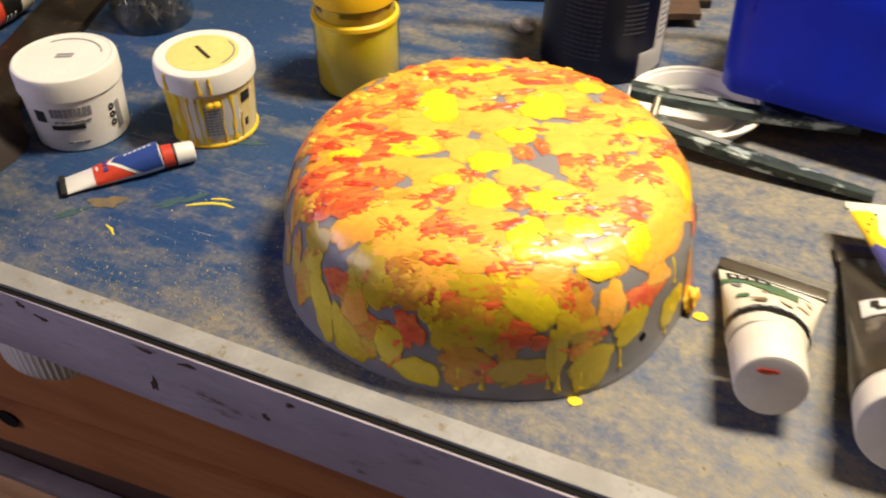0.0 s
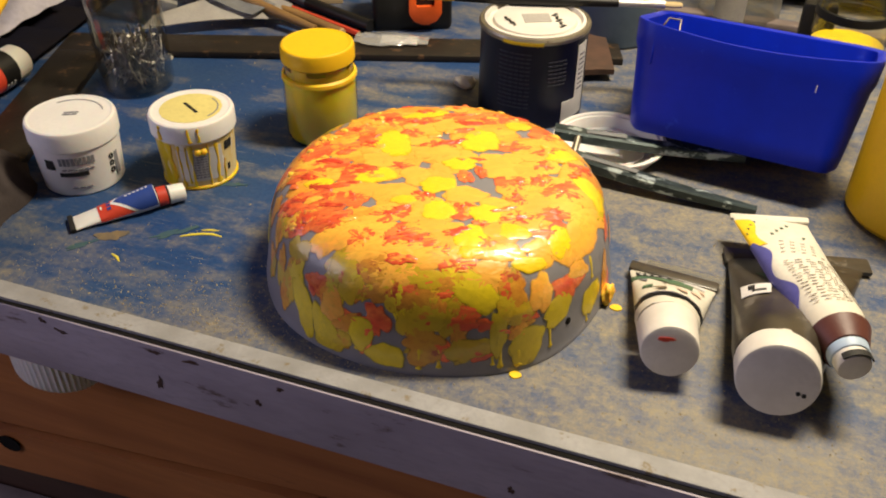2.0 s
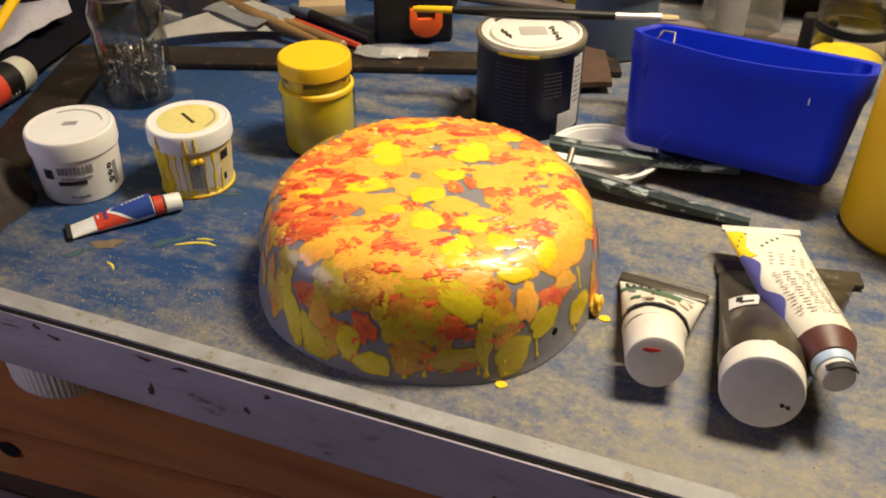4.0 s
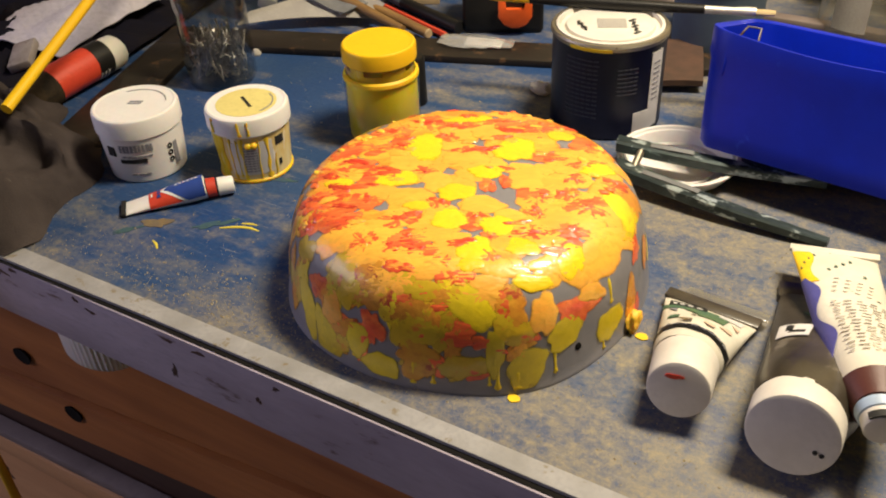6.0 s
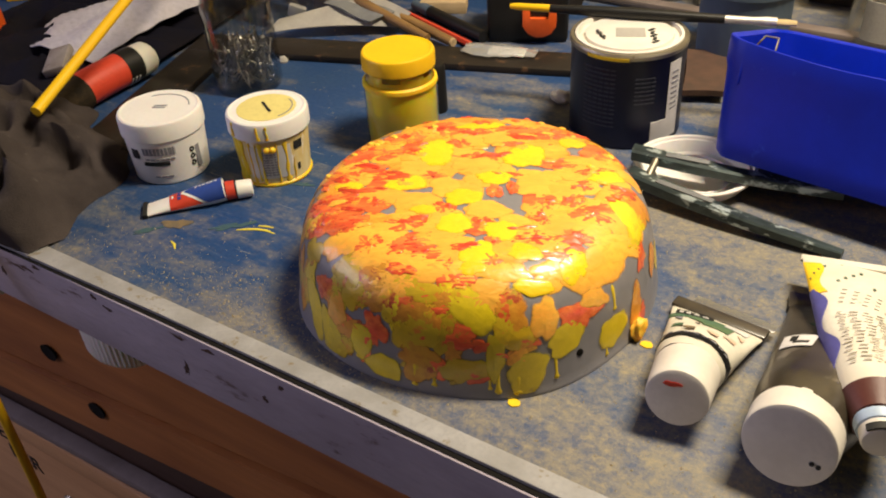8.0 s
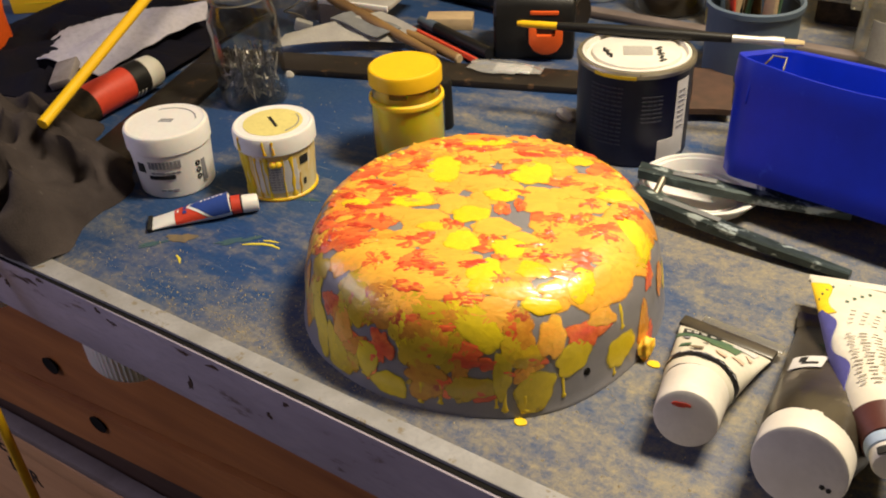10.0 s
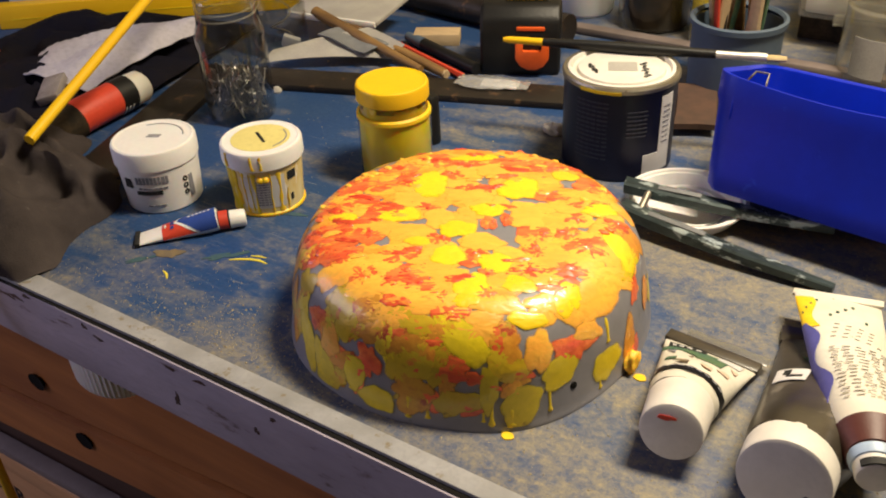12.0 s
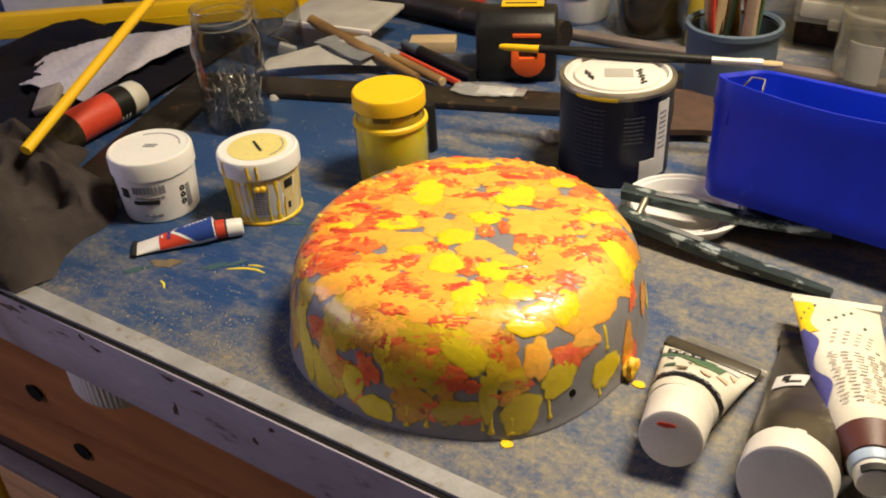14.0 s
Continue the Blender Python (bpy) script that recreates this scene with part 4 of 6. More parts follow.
def paint_run(r_of, a, w, z0, z1, seed):
    """A run of paint on a pot's side, of uneven width, that thins and ends in a drop."""
    bm = bmesh.new()
    rows = []
    for i in range(25):
        f = i / 24
        z = z1 + (z0 - z1) * f
        k = w / 2 * (0.75 + 0.9 * noise.noise(Vector((f * 3.5, seed * 3.1, 0))) + 0.5 * math.exp(-((f - 0.93) / 0.07) ** 2))
        k = max(k, 0.6) * (0.4 if i in (0, 24) else 1.0)
        off = 2.5 * noise.noise(Vector((f * 2.2, seed * 1.7, 4)))
        row = []
        for j in range(7):
            g = -1 + j / 3
            q = r_of(z) - 0.0002 + 0.0010 * math.sqrt(max(0, 1 - g * g))
            t = radians(a + off + g * k)
            row.append(bm.verts.new((q * math.cos(t), q * math.sin(t), z)))
        rows.append(row)
    for p, q in zip(rows, rows[1:]):
        for j in range(6):
            bm.faces.new((p[j], q[j], q[j + 1], p[j + 1]))
    return bm


# yellow-stained pot
yp = thing("paint_pot", pose(-0.292, 0.2055, 0), "white plastic pot smeared with yellow paint drips", "paint pot", "paint pots")
yr = lambda z: 0.0312 + 0.0028 * z / 0.046
part("body", lathe([(0, 0), (0.0300, 0), (0.0312, 0.0015), (0.0340, 0.046), (0.0340, 0.052), (0, 0.052)], 64), STAINED_POT, yp)
part("lid", ribbed(0.0362, 0.0470, 0.0640), WHITE_PLASTIC, yp, "white ribbed lid with a pale yellow disc")
part("lid_label", lathe([(0, 0.0630), (0.0262, 0.0630), (0.0264, 0.0636), (0, 0.0637)], 48), PALE_YELLOW, yp, "pale yellow round label")
part("print_arc", arc_print(0.0225, 0.0235, -20, 70, 0.0638), GREY_PRINT, yp)
part("print_bar", moved(rbox(-0.011, 0.011, -0.0014, 0.0014, 0.0634, 0.0640, 0), pose(0, 0, 0, 0, 0, -30)), INK, yp)
part("paint_ring", lathe([(0.0316, 0.0), (0.0327, 0.0010), (0.0327, 0.0026), (0.0312, 0.0040)], 48), YELLOW_PAINT, yp, "yellow paint round the foot")
part("side_label", patch(yr(0.009), -86, -18, 0.009, 0.041, 0.0003, yr(0.041), 14), PAPER_LABEL, yp, "white printed label")
bars(yp, 0, -52, 26, [(0.012 + 0.0026 * k, 0.0013, 0.95, 4) for k in range(10)], GREY_PRINT, lambda z: yr(z) + 0.0002)
part("print_bar", patch(yr(0.033), -12, 4, 0.033, 0.041, 0.0005, yr(0.041)), INK, yp)
part("print_bar", patch(yr(0.012), -8, -3, 0.012, 0.018, 0.0005, yr(0.018)), INK, yp)
for a, w, z0, z1, m in ((-114, 30, 0.002, 0.0462, RUN_OCHRE), (-98, 14, 0.001, 0.0455, RUN_OCHRE), (-64, 7, 0.002, 0.045, RUN_OCHRE), (-82, 6, 0.003, 0.045, YELLOW_PAINT), (-72, 4, 0.006, 0.044, RUN_OCHRE), (-40, 3.5, 0.004, 0.045, YELLOW_PAINT), (-26, 9, 0.003, 0.044, SPILT_YELLOW), (-95, 10, 0.010, 0.045, YELLOW_PAINT), (-14, 4, 0.002, 0.025, YELLOW_PAINT)):
    part("paint_run", paint_run(yr, a, w, z0, z1, a), m, yp, "yellow paint run", 80)
for a, w in ((-62, 5), (-50, 4), (-105, 6)):
    part("paint_run", paint_run(lambda z: 0.0365, a, w, 0.049, 0.0622, a), YELLOW_PAINT, yp, "yellow paint run", 80)
for a in (-54, -46):
    bead = bmesh.new()
    bmesh.ops.create_icosphere(bead, subdivisions=3, radius=0.0034)
    part("paint_bead", moved(bead, pose(0.0338 * math.cos(radians(a)), 0.0338 * math.sin(radians(a)), 0.0385)), YELLOW_PAINT, yp, "yellow bead of paint", 80)

# yellow jar
yj = thing("paint_jar", pose(-0.221, 0.3095, 0), "glass jar of yellow paint with a yellow screw lid", "paint jar", "jars")
part("paint", lathe([(0, 0.0015), (0.0315, 0.0015), (0.0328, 0.004), (0.0328, 0.0565), (0.0318, 0.0600), (0, 0.0600)], 56), LEMON_PAINT, yj, "yellow paint")
part("glass", lathe([(0, 0), (0.0325, 0), (0.0343, 0.003), (0.0343, 0.057), (0.0337, 0.0605), (0.0316, 0.064), (0.0312, 0.066), (0.0312, 0.082)], 56), GLASS, yj, "clear glass wall")
part("paint_rim", lathe([(0.0335, 0.0600), (0.0350, 0.0608), (0.0346, 0.0640), (0.0322, 0.0655)], 48), YELLOW_PAINT, yj, "ring of dried yellow paint")
for a, w, z1 in ((-45, 175, 0.0705), (-100, 16, 0.075), (-30, 22, 0.0745), (40, 20, 0.076)):
    part("paint_smear", patch(0.0306 - 0.00002 * w / 20, a - w, a + w, 0.060, z1, 0.0004, 0.0306 - 0.00002 * w / 20, 40), YELLOW_PAINT, yj, "smear of yellow paint inside the neck")
part("lid", ribbed(0.0336, 0.0765, 0.0920, 90, 0.0002), YELLOW_PLASTIC, yj, "bright yellow plastic lid")

# jar of nails
nj = thing("nail_jar", pose(-0.446, 0.332, 0), "open clear glass jar half full of steel nails", "jar", "jars")
part("glass", lathe([(0, 0.004), (0.0335, 0.004), (0.0343, 0.008), (0.0343, 0.095), (0.0295, 0.106), (0.0282, 0.128), (0.0300, 0.131), (0.0312, 0.129), (0.0305, 0.110), (0.0360, 0.096), (0.0366, 0.090), (0.0366, 0.006), (0.0345, 0.0), (0, 0.0)], 56), GLASS, nj, "clear glass wall")
for z in (0.114, 0.121):
    part("thread", moved(lathe([(0.0303, -0.0012), (0.0318, 0), (0.0303, 0.0012)], 48), pose(0, 0, z, 3, 0, 0)), CLEAR_PLASTIC, nj)
nails = random.Random(3)
for k in range(170):
    th, tilt = nails.uniform(0, 360), nails.gauss(38, 24)
    L = nails.uniform(0.024, 0.034)
    d = Vector((math.sin(radians(tilt)) * math.cos(radians(th)), math.sin(radians(tilt)) * math.sin(radians(th)), abs(math.cos(radians(tilt)))))
    for _ in range(60):
        c = Vector((nails.uniform(-0.03, 0.03), nails.uniform(-0.03, 0.03), 0.009 + 0.036 * nails.random() ** 1.2))
        e0, e1 = c - d * L / 2, c + d * L / 2
        if max(math.hypot(e0.x, e0.y), math.hypot(e1.x, e1.y)) < 0.032 and e0.z > 0.006:
            break
    else:
        continue
    bm = sweep([e0, e1 - d * 0.001, e1 - d * 0.0009, e1], [0.0008, 0.0008, 0.0017, 0.0017], 7)
    part("nail", bm, NAIL_STEEL, nj)

# second jar
sj = thing("empty_jar", pose(-0.529, 0.496, 0), "clear empty glass jar with scraps inside", "jar", "jars")
part("glass", lathe([(0, 0.004), (0.0285, 0.004), (0.0293, 0.008), (0.0293, 0.080), (0.026, 0.090), (0.0255, 0.104), (0.0275, 0.104), (0.0278, 0.091), (0.0312, 0.081), (0.0315, 0.006), (0.030, 0.0), (0, 0.0)], 48), GLASS, sj, "clear glass wall")
part("wire", sweep([(0.012 * math.cos(a * 0.6), 0.014 * math.sin(a * 0.6), 0.010 + 0.0035 * a) for a in range(16)], 0.0009, 8), TIN_METAL, sj, "bent wire")
part("scrap", moved(rbox(-0.010, 0.012, -0.004, 0.004, 0.004, 0.020, 0.002), pose(0.004, 0.002, 0.002, 10, 20, 30)), PAPER_LABEL, sj)

# blue tin
tin = thing("paint_tin", pose(-0.050, 0.4325, 0), "navy blue metal paint tin with a white lid", "paint tin")
part("body", lathe([(0, 0), (0.0505, 0), (0.052, 0.002), (0.0518, 0.004), (0.0518, 0.086), (0.0525, 0.0885), (0, 0.0885)], 72), NAVY_TIN, tin)
part("stain", patch(0.0528, -108, -66, 0.0866, 0.0896, 0.0008, 0.0533), RUN_OCHRE, tin, "ochre paint on the rim")
part("rim", lathe([(0.0515, 0.0865), (0.0534, 0.0872), (0.0537, 0.0905), (0.0525, 0.0925), (0.0495, 0.0925), (0.0485, 0.0895)], 72), TIN_METAL, tin, "dull metal rim")
part("lid", lathe([(0.0488, 0.0885), (0.0486, 0.0930), (0.0458, 0.0935), (0.0445, 0.0895), (0.0425, 0.0890), (0.0405, 0.0895), (0.0395, 0.0926), (0.0375, 0.0932), (0, 0.0932)], 72), DIRTY_WHITE, tin, "white lid with a pressed ring")
part("sticker", moved(rbox(-0.013, 0.013, -0.010, 0.010, 0.0931, 0.0937, 0), pose(0.002, -0.002, 0, 0, 0, 25)), SANDPAPER, tin, "square grey sticker")
for k in range(5):
    part("print_bar", moved(rbox(-0.0016, 0.0016, -0.004, 0.004, 0.0931, 0.0936, 0), pose(0.030 - 0.0035 * k, -0.012 + 0.006 * k, 0, 0, 0, -20 + 30 * (k % 2))), INK, tin)
    part("print_bar", moved(rbox(-0.0014, 0.0014, -0.003, 0.003, 0.0931, 0.0936, 0), pose(-0.026 + 0.003 * k, -0.012 - 0.003 * k, 0, 0, 0, 20 - 35 * (k % 2))), INK, tin)
part("white_panel", patch(0.0518, -22, -4, 0.006, 0.080, 0.0004), PAPER_LABEL, tin, "white label panel")
part("white_panel", patch(0.0518, -40, -22, 0.004, 0.026, 0.0004), PAPER_LABEL, tin, "white label panel")
bars(tin, 0.0518, -95, 40, [(0.022 + 0.0042 * k, 0.0013, 0.9, 6) for k in range(14)], DIM_PRINT)
bars(tin, 0.0518, -48, 24, [(0.045 + 0.004 * k, 0.0012, 0.9, 4) for k in range(7)], DIM_PRINT)
bars(tin, 0.0521, -13, 12, [(0.034 + 0.005 * k, 0.0016, 0.9, 2) for k in range(8)], GREY_PRINT)

# ---- blue bin, lid under it, and the tool ----
lidt = thing("plastic_dish", pose(0.0445, 0.366, 0), "shallow milky white plastic dish under the tool", "dish")
part("dish", lathe([(0, 0), (0.040, 0), (0.0435, 0.003), (0.0495, 0.013), (0.052, 0.014), (0.052, 0.0155), (0.0490, 0.0155), (0.0480, 0.0135), (0.0455, 0.0135), (0.0405, 0.0045), (0, 0.0035)], 64), WHITE_PLASTIC, lidt)
part("inner_ring", lathe([(0.033, 0.0034), (0.033, 0.0065), (0.0315, 0.0065), (0.0315, 0.0034)], 56), WHITE_PLASTIC, lidt)

bn = thing("storage_bin", pose(0.046, 0.3525, 0.036, -17, 0, -6.7), "blue plastic storage bin tipped back against the bench", "storage bin")


def bin_shell():
    """A tapered open bin with rounded corners and a rolled rim."""
    bm = bmesh.new()

    def ring(inset, z, r):
        x0, x1, y0, y1 = inset, 0.203 - inset, 0.0 + inset * 0.3, 0.128 - inset
        pts = []
        for cx, cy, a in ((x1 - r, y0 + r, -90), (x1 - r, y1 - r, 0), (x0 + r, y1 - r, 90), (x0 + r, y0 + r, 180)):
            pts += [bm.verts.new((cx + r * math.cos(radians(a + 15 * k)), cy + r * math.sin(radians(a + 15 * k)), z)) for k in range(7)]
        pts += [bm.verts.new((x0 + r + (x1 - x0 - 2 * r) * k / 12, y0, z)) for k in range(1, 12)]
        return pts
    rings = [ring(0.017, 0.000, 0.012), ring(0.012, 0.004, 0.016), ring(0.010, 0.016, 0.018), ring(0.004, 0.070, 0.020), ring(0.0015, 0.0765, 0.021), ring(0.0, 0.094, 0.022), ring(0.0005, 0.0965, 0.022), ring(0.003, 0.097, 0.021),
             ring(0.0065, 0.095, 0.019), ring(0.0075, 0.074, 0.018), ring(0.0125, 0.016, 0.016), ring(0.017, 0.004, 0.012)]
    n = len(rings[0])
    for a, b in zip(rings, rings[1:]):
        for i in range(n):
            bm.faces.new((a[i], a[(i + 1) % n], b[(i + 1) % n], b[i]))
    bm.faces.new(rings[0][::-1])
    bm.faces.new(rings[-1])
    return bm


dipped = bin_shell()
for v in dipped.verts:
    if v.co.z > 0.07 and v.co.y < 0.03:
        v.co.z -= 0.008 * math.sin(math.pi * min(1, max(0, v.co.x / 0.203))) * min(1, (v.co.z - 0.07) / 0.02)
part("shell", dipped, BIN_BLUE, bn, "glossy blue shell", 40)
part("wire_hook", sweep([(0.020, 0.022, 0.088), (0.024, 0.030, 0.098), (0.034, 0.032, 0.098), (0.036, 0.026, 0.090), (0.034, 0.022, 0.076)], 0.0009, 8), TIN_METAL, bn, "small bent wire")
part("scratch", rbox(0.158, 0.1587, 0.0012, 0.0030, 0.064, 0.074, 0), PAPER_LABEL, bn)
part("rib", rbox(0.0205, 0.0225, 0.0005, 0.0060, 0.060, 0.084, 0.0006), BIN_BLUE, bn)

tool = thing("hand_pliers", pose(0, 0, 0), "old hinged hand tool with worn teal metal arms", "tool")


def arm(p0, p1, w0, w1, h0, h1):
    """A tapered flat arm with a worn bevel."""
    bm = bmesh.new()
    a, b = Vector(p0), Vector(p1)
    d = (b - a).normalized()
    s = d.cross(Vector((0, 0, 1))).normalized()
    rings = []
    for k in range(9):
        f = k / 8
        c = a.lerp(b, f) + s * 0.004 * math.sin(math.pi * f)
        w, h = w0 + (w1 - w0) * f ** 1.6, h0 + (h1 - h0) * f ** 1.6
        rings.append([bm.verts.new(c + s * x * w + Vector((0, 0, 1)) * z * h) for x, z in ((-0.5, -0.35), (-0.35, -0.5), (0.35, -0.5), (0.5, -0.35), (0.5, 0.35), (0.35, 0.5), (-0.35, 0.5), (-0.5, 0.35))])
    for x, y in zip(rings, rings[1:]):
        for i in range(8):
            bm.faces.new((x[i], x[(i + 1) % 8], y[(i + 1) % 8], y[i]))
    bm.faces.new(rings[0])
    bm.faces.new(rings[-1])
    return bm


part("arm", arm((-0.003, 0.344, 0.0255), (0.165, 0.374, 0.016), 0.015, 0.009, 0.011, 0.008), TEAL_WORN, tool, "", 30)
part("arm", arm((0.005, 0.322, 0.0165), (0.182, 0.306, 0.0055), 0.016, 0.007, 0.012, 0.007), TEAL_WORN, tool, "", 30)
part("inlay", moved(rbox(0, 0.036, -0.0032, 0.0032, -0.0004, 0.0003, 0.0001), pose(0.026, 0.3455, 0.0300, 0, 2.6, 10)), SLATE, tool, "worn grey strip")
part("inlay", moved(rbox(0, 0.050, -0.0030, 0.0030, -0.0004, 0.0003, 0.0001), pose(0.030, 0.3165, 0.0212, 0, 3.2, -5.2)), SLATE, tool, "worn grey strip")
part("pin", sweep([(0.0195, 0.340, 0.0250), (0.0205, 0.323, 0.0190)], 0.0032, 14), TIN_METAL, tool, "steel hinge pin")

# yellow canister and the jar behind the bin
can = thing("yellow_canister", pose(0.312, 0.355, 0), "tall yellow plastic canister beside the blue bin", "canister")
part("body", lathe([(0, 0), (0.055, 0), (0.060, 0.006), (0.058, 0.17), (0.045, 0.19), (0.030, 0.195), (0.030, 0.21), (0, 0.21)], 56), YELLOW_PLASTIC, can)
bj = thing("paint_jar", pose(0.245, 0.62, 0), "tall glass jar of yellow paint with a dark ring", "paint jar", "jars")
part("paint", lathe([(0, 0.001), (0.036, 0.001), (0.037, 0.036), (0, 0.036)], 40), RUN_OCHRE, bj)
part("glass", lathe([(0, 0), (0.038, 0), (0.0385, 0.09), (0.035, 0.10), (0.035, 0.115)], 40), GLASS, bj)
part("ring", lathe([(0.0375, 0.066), (0.0392, 0.067), (0.0392, 0.076), (0.0375, 0.077)], 40), BLACK_PLASTIC, bj)

# ---- paint tubes ----


def tube_body(cap_at, tail_at, r, tail_w, tail_turn, z_tail, seg=28, n=12):
    """A squeezed tube: round at the shoulder, pinched to a flat seam at the tail."""
    bm = bmesh.new()
    a, b = Vector(cap_at), Vector((*tail_at, z_tail))
    d = (b - a).normalized()
    s0 = d.cross(Vector((0, 0, 1))).normalized()
    s1 = Vector((math.cos(radians(tail_turn)), math.sin(radians(tail_turn)), 0))
    if s0.dot(s1) < 0:
        s1 = -s1
    rings = []
    for k in range(n + 1):
        f = k / n
        c = a.lerp(b, f)
        s = s0.lerp(s1, f).normalized()
        up = Vector((0, 0, 1)).lerp(s.cross(d), 0.6).normalized()
        w = r + (tail_w / 2 - r) * f ** 1.2
        h = max(r * (1 - f ** 1.4) + 0.0012 * f, 0.0012)
        if k == 0:
            w, h = r * 0.93, r * 0.93
        rings.append([bm.verts.new(c + s * w * math.cos(2 * math.pi * i / seg) + up * h * math.sin(2 * math.pi * i / seg) * (1 + 0.08 * noise.noise(Vector((f * 6, i * 0.5, r * 100))))) for i in range(seg)])
    for x, y in zip(rings, rings[1:]):
        for i in range(seg):
            bm.faces.new((x[i], x[(i + 1) % seg], y[(i + 1) % seg], y[i]))
    bm.faces.new(rings[0])
    bm.faces.new(rings[-1])
    return bm


def strip_on(body, f0, f1, u0, u1, lift, cap_at, tail_at, r, tail_w, tail_turn, z_tail, wav=0.0, n=10, m=8, point=0.0):
    """A printed patch that follows the upper side of such a tube: f along it, u across it in degrees round the tube."""
    bm = bmesh.new()
    a, b = Vector(cap_at), Vector((*tail_at, z_tail))
    d = (b - a).normalized()
    s0 = d.cross(Vector((0, 0, 1))).normalized()
    s1 = Vector((math.cos(radians(tail_turn)), math.sin(radians(tail_turn)), 0))
    if s0.dot(s1) < 0:
        s1 = -s1
    grid = []
    for k in range(n + 1):
        row = []
        for j in range(m + 1):
            f = f0 + (f1 + point * (1 - abs(2 * j / m - 1)) - f0) * k / n
            u = u0 + (u1 - u0) * j / m
            u += wav * math.sin(f * 19) * j / m
            c = a.lerp(b, f)
            s = s0.lerp(s1, f).normalized()
            up = Vector((0, 0, 1)).lerp(s.cross(d), 0.6).normalized()
            w = r + (tail_w / 2 - r) * f ** 1.2
            h = max(r * (1 - f ** 1.4) + 0.0012 * f, 0.0012)
            row.append(bm.verts.new(c + s * (w + lift) * math.cos(radians(u)) + up * (h * 1.04 + lift) * math.sin(radians(u))))
        grid.append(row)
    for k in range(n):
        for j in range(m):
            bm.faces.new((grid[k][j], grid[k + 1][j], grid[k + 1][j + 1], grid[k][j + 1]))
    bmesh.ops.recalc_face_normals(bm, faces=bm.faces[:])
    bmesh.ops.solidify(bm, geom=bm.faces[:], thickness=0.0004)
    return bm


def cap_mesh(front, back, r, taper=0.93):
    a, b = Vector(front), Vector(back)
    L = (b - a).length
    bm = lathe([(0, 0.0004), (r * taper - 0.0025, 0.0), (r * taper - 0.0006, 0.0006), (r * taper, 0.002), (r, L), (0, L)], 48)
    return moved(bm, Matrix.Translation(a) @ (b - a).to_track_quat("Z", "Y").to_matrix().to_4x4())


PALE_BLUE = mat("pale_blue_plastic", (0.42, 0.52, 0.66), (0.34, 0.44, 0.60), 60, 0.4)
FAINT_PRINT = mat("faint_brown_grey_print", (0.56, 0.52, 0.46), (0.62, 0.58, 0.51), 60, 0.6)
PINK_SMEAR = mat("pink_smear", (0.70, 0.46, 0.36), (0.66, 0.50, 0.36), 80, 0.5)
# white tube with the black band
A = dict(cap_at=(0.1345, 0.118, 0.0225), tail_at=(0.1305, 0.190), r=0.0215, tail_w=0.065, tail_turn=-4, z_tail=0.007)
ta = thing("paint_tube", pose(-0.001, -0.005, 0), "white paint tube with a black band and white cap", "paint tube", "large paint tubes")
ba = part("body", tube_body(**A), CREAM_TUBE, ta, "", 60)
part("cap", cap_mesh((0.1405, 0.0855, 0.0295), (0.1352, 0.116, 0.0225), 0.0205), DIRTY_WHITE, ta, "white plastic screw cap")
part("band", strip_on(ba, 0.11, 0.215, -20, 200, 0.0006, **A), BLACK_PLASTIC, ta, "black band")
part("tail_seam", moved(rbox(-0.0335, 0.0335, -0.004, 0.006, -0.002, 0.002, 0.001), pose(0.1305, 0.193, 0.008, 0, 0, -5)), SMOKE, ta, "crimped dark tail")
part("smear", strip_on(ba, 0.55, 0.86, 60, 110, 0.0005, **A, wav=14), GREEN_SMEAR, ta, "green paint smear")
part("smear", strip_on(ba, 0.72, 0.80, 110, 165, 0.0005, **A, wav=10), GREEN_SMEAR, ta, "green paint smear")
part("sticker", strip_on(ba, 0.80, 0.93, 92, 150, 0.0006, **A), INK, ta, "black printed strip")
for u0 in (98, 110, 122, 134):
    part("print_bar", strip_on(ba, 0.84, 0.885, u0, u0 + 7, 0.0010, **A, n=1, m=2), PAPER_LABEL, ta)
part("film_flap", moved(rbox(-0.024, 0.034, 0.006, 0.014, -0.0004, 0.0004, 0.0002), pose(0.1325, 0.193, 0.0075, 6, 0, -5)), SMOKE_FILM, ta, "torn clear film behind the tail")
for f0, u0, du, m in ((0.34, 66, 9, PINK_SMEAR), (0.44, 40, 14, PINK_SMEAR), (0.62, 36, 10, PINK_SMEAR), (0.40, 122, 12, GREEN_SMEAR), (0.52, 100, 10, BROWN_SPOT), (0.30, 100, 16, BROWN_SPOT), (0.62, 130, 12, GREY_PRINT), (0.90, 95, 22, INK)):
    part("smear", strip_on(ba, f0, f0 + 0.07, u0, u0 + du, 0.0007, **A, wav=9), m, ta, "small paint smear")
for u0 in range(30, 150, 14):
    part("print_bar", strip_on(ba, 0.15, 0.175, u0, u0 + 9, 0.0012, **A, n=1, m=3), GREY_PRINT, ta)
part("sticker", strip_on(ba, 0.78, 0.92, 40, 75, 0.0007, **A), PAPER_LABEL, ta, "torn white sticker")
part("paint_spot", moved(outline(blob_outline(0, 0, 0.0055, 0.0016, 0, 31, 18, 0.2), 0, 0.0006), Matrix.Translation((0.1365, 0.0867, 0.0385)) @ (Vector((0.1405, 0.0855, 0.0295)) - Vector((0.1352, 0.116, 0.0225))).to_track_quat("Z", "Y").to_matrix().to_4x4()), RED_PLASTIC, ta, "dash of red paint on the cap")

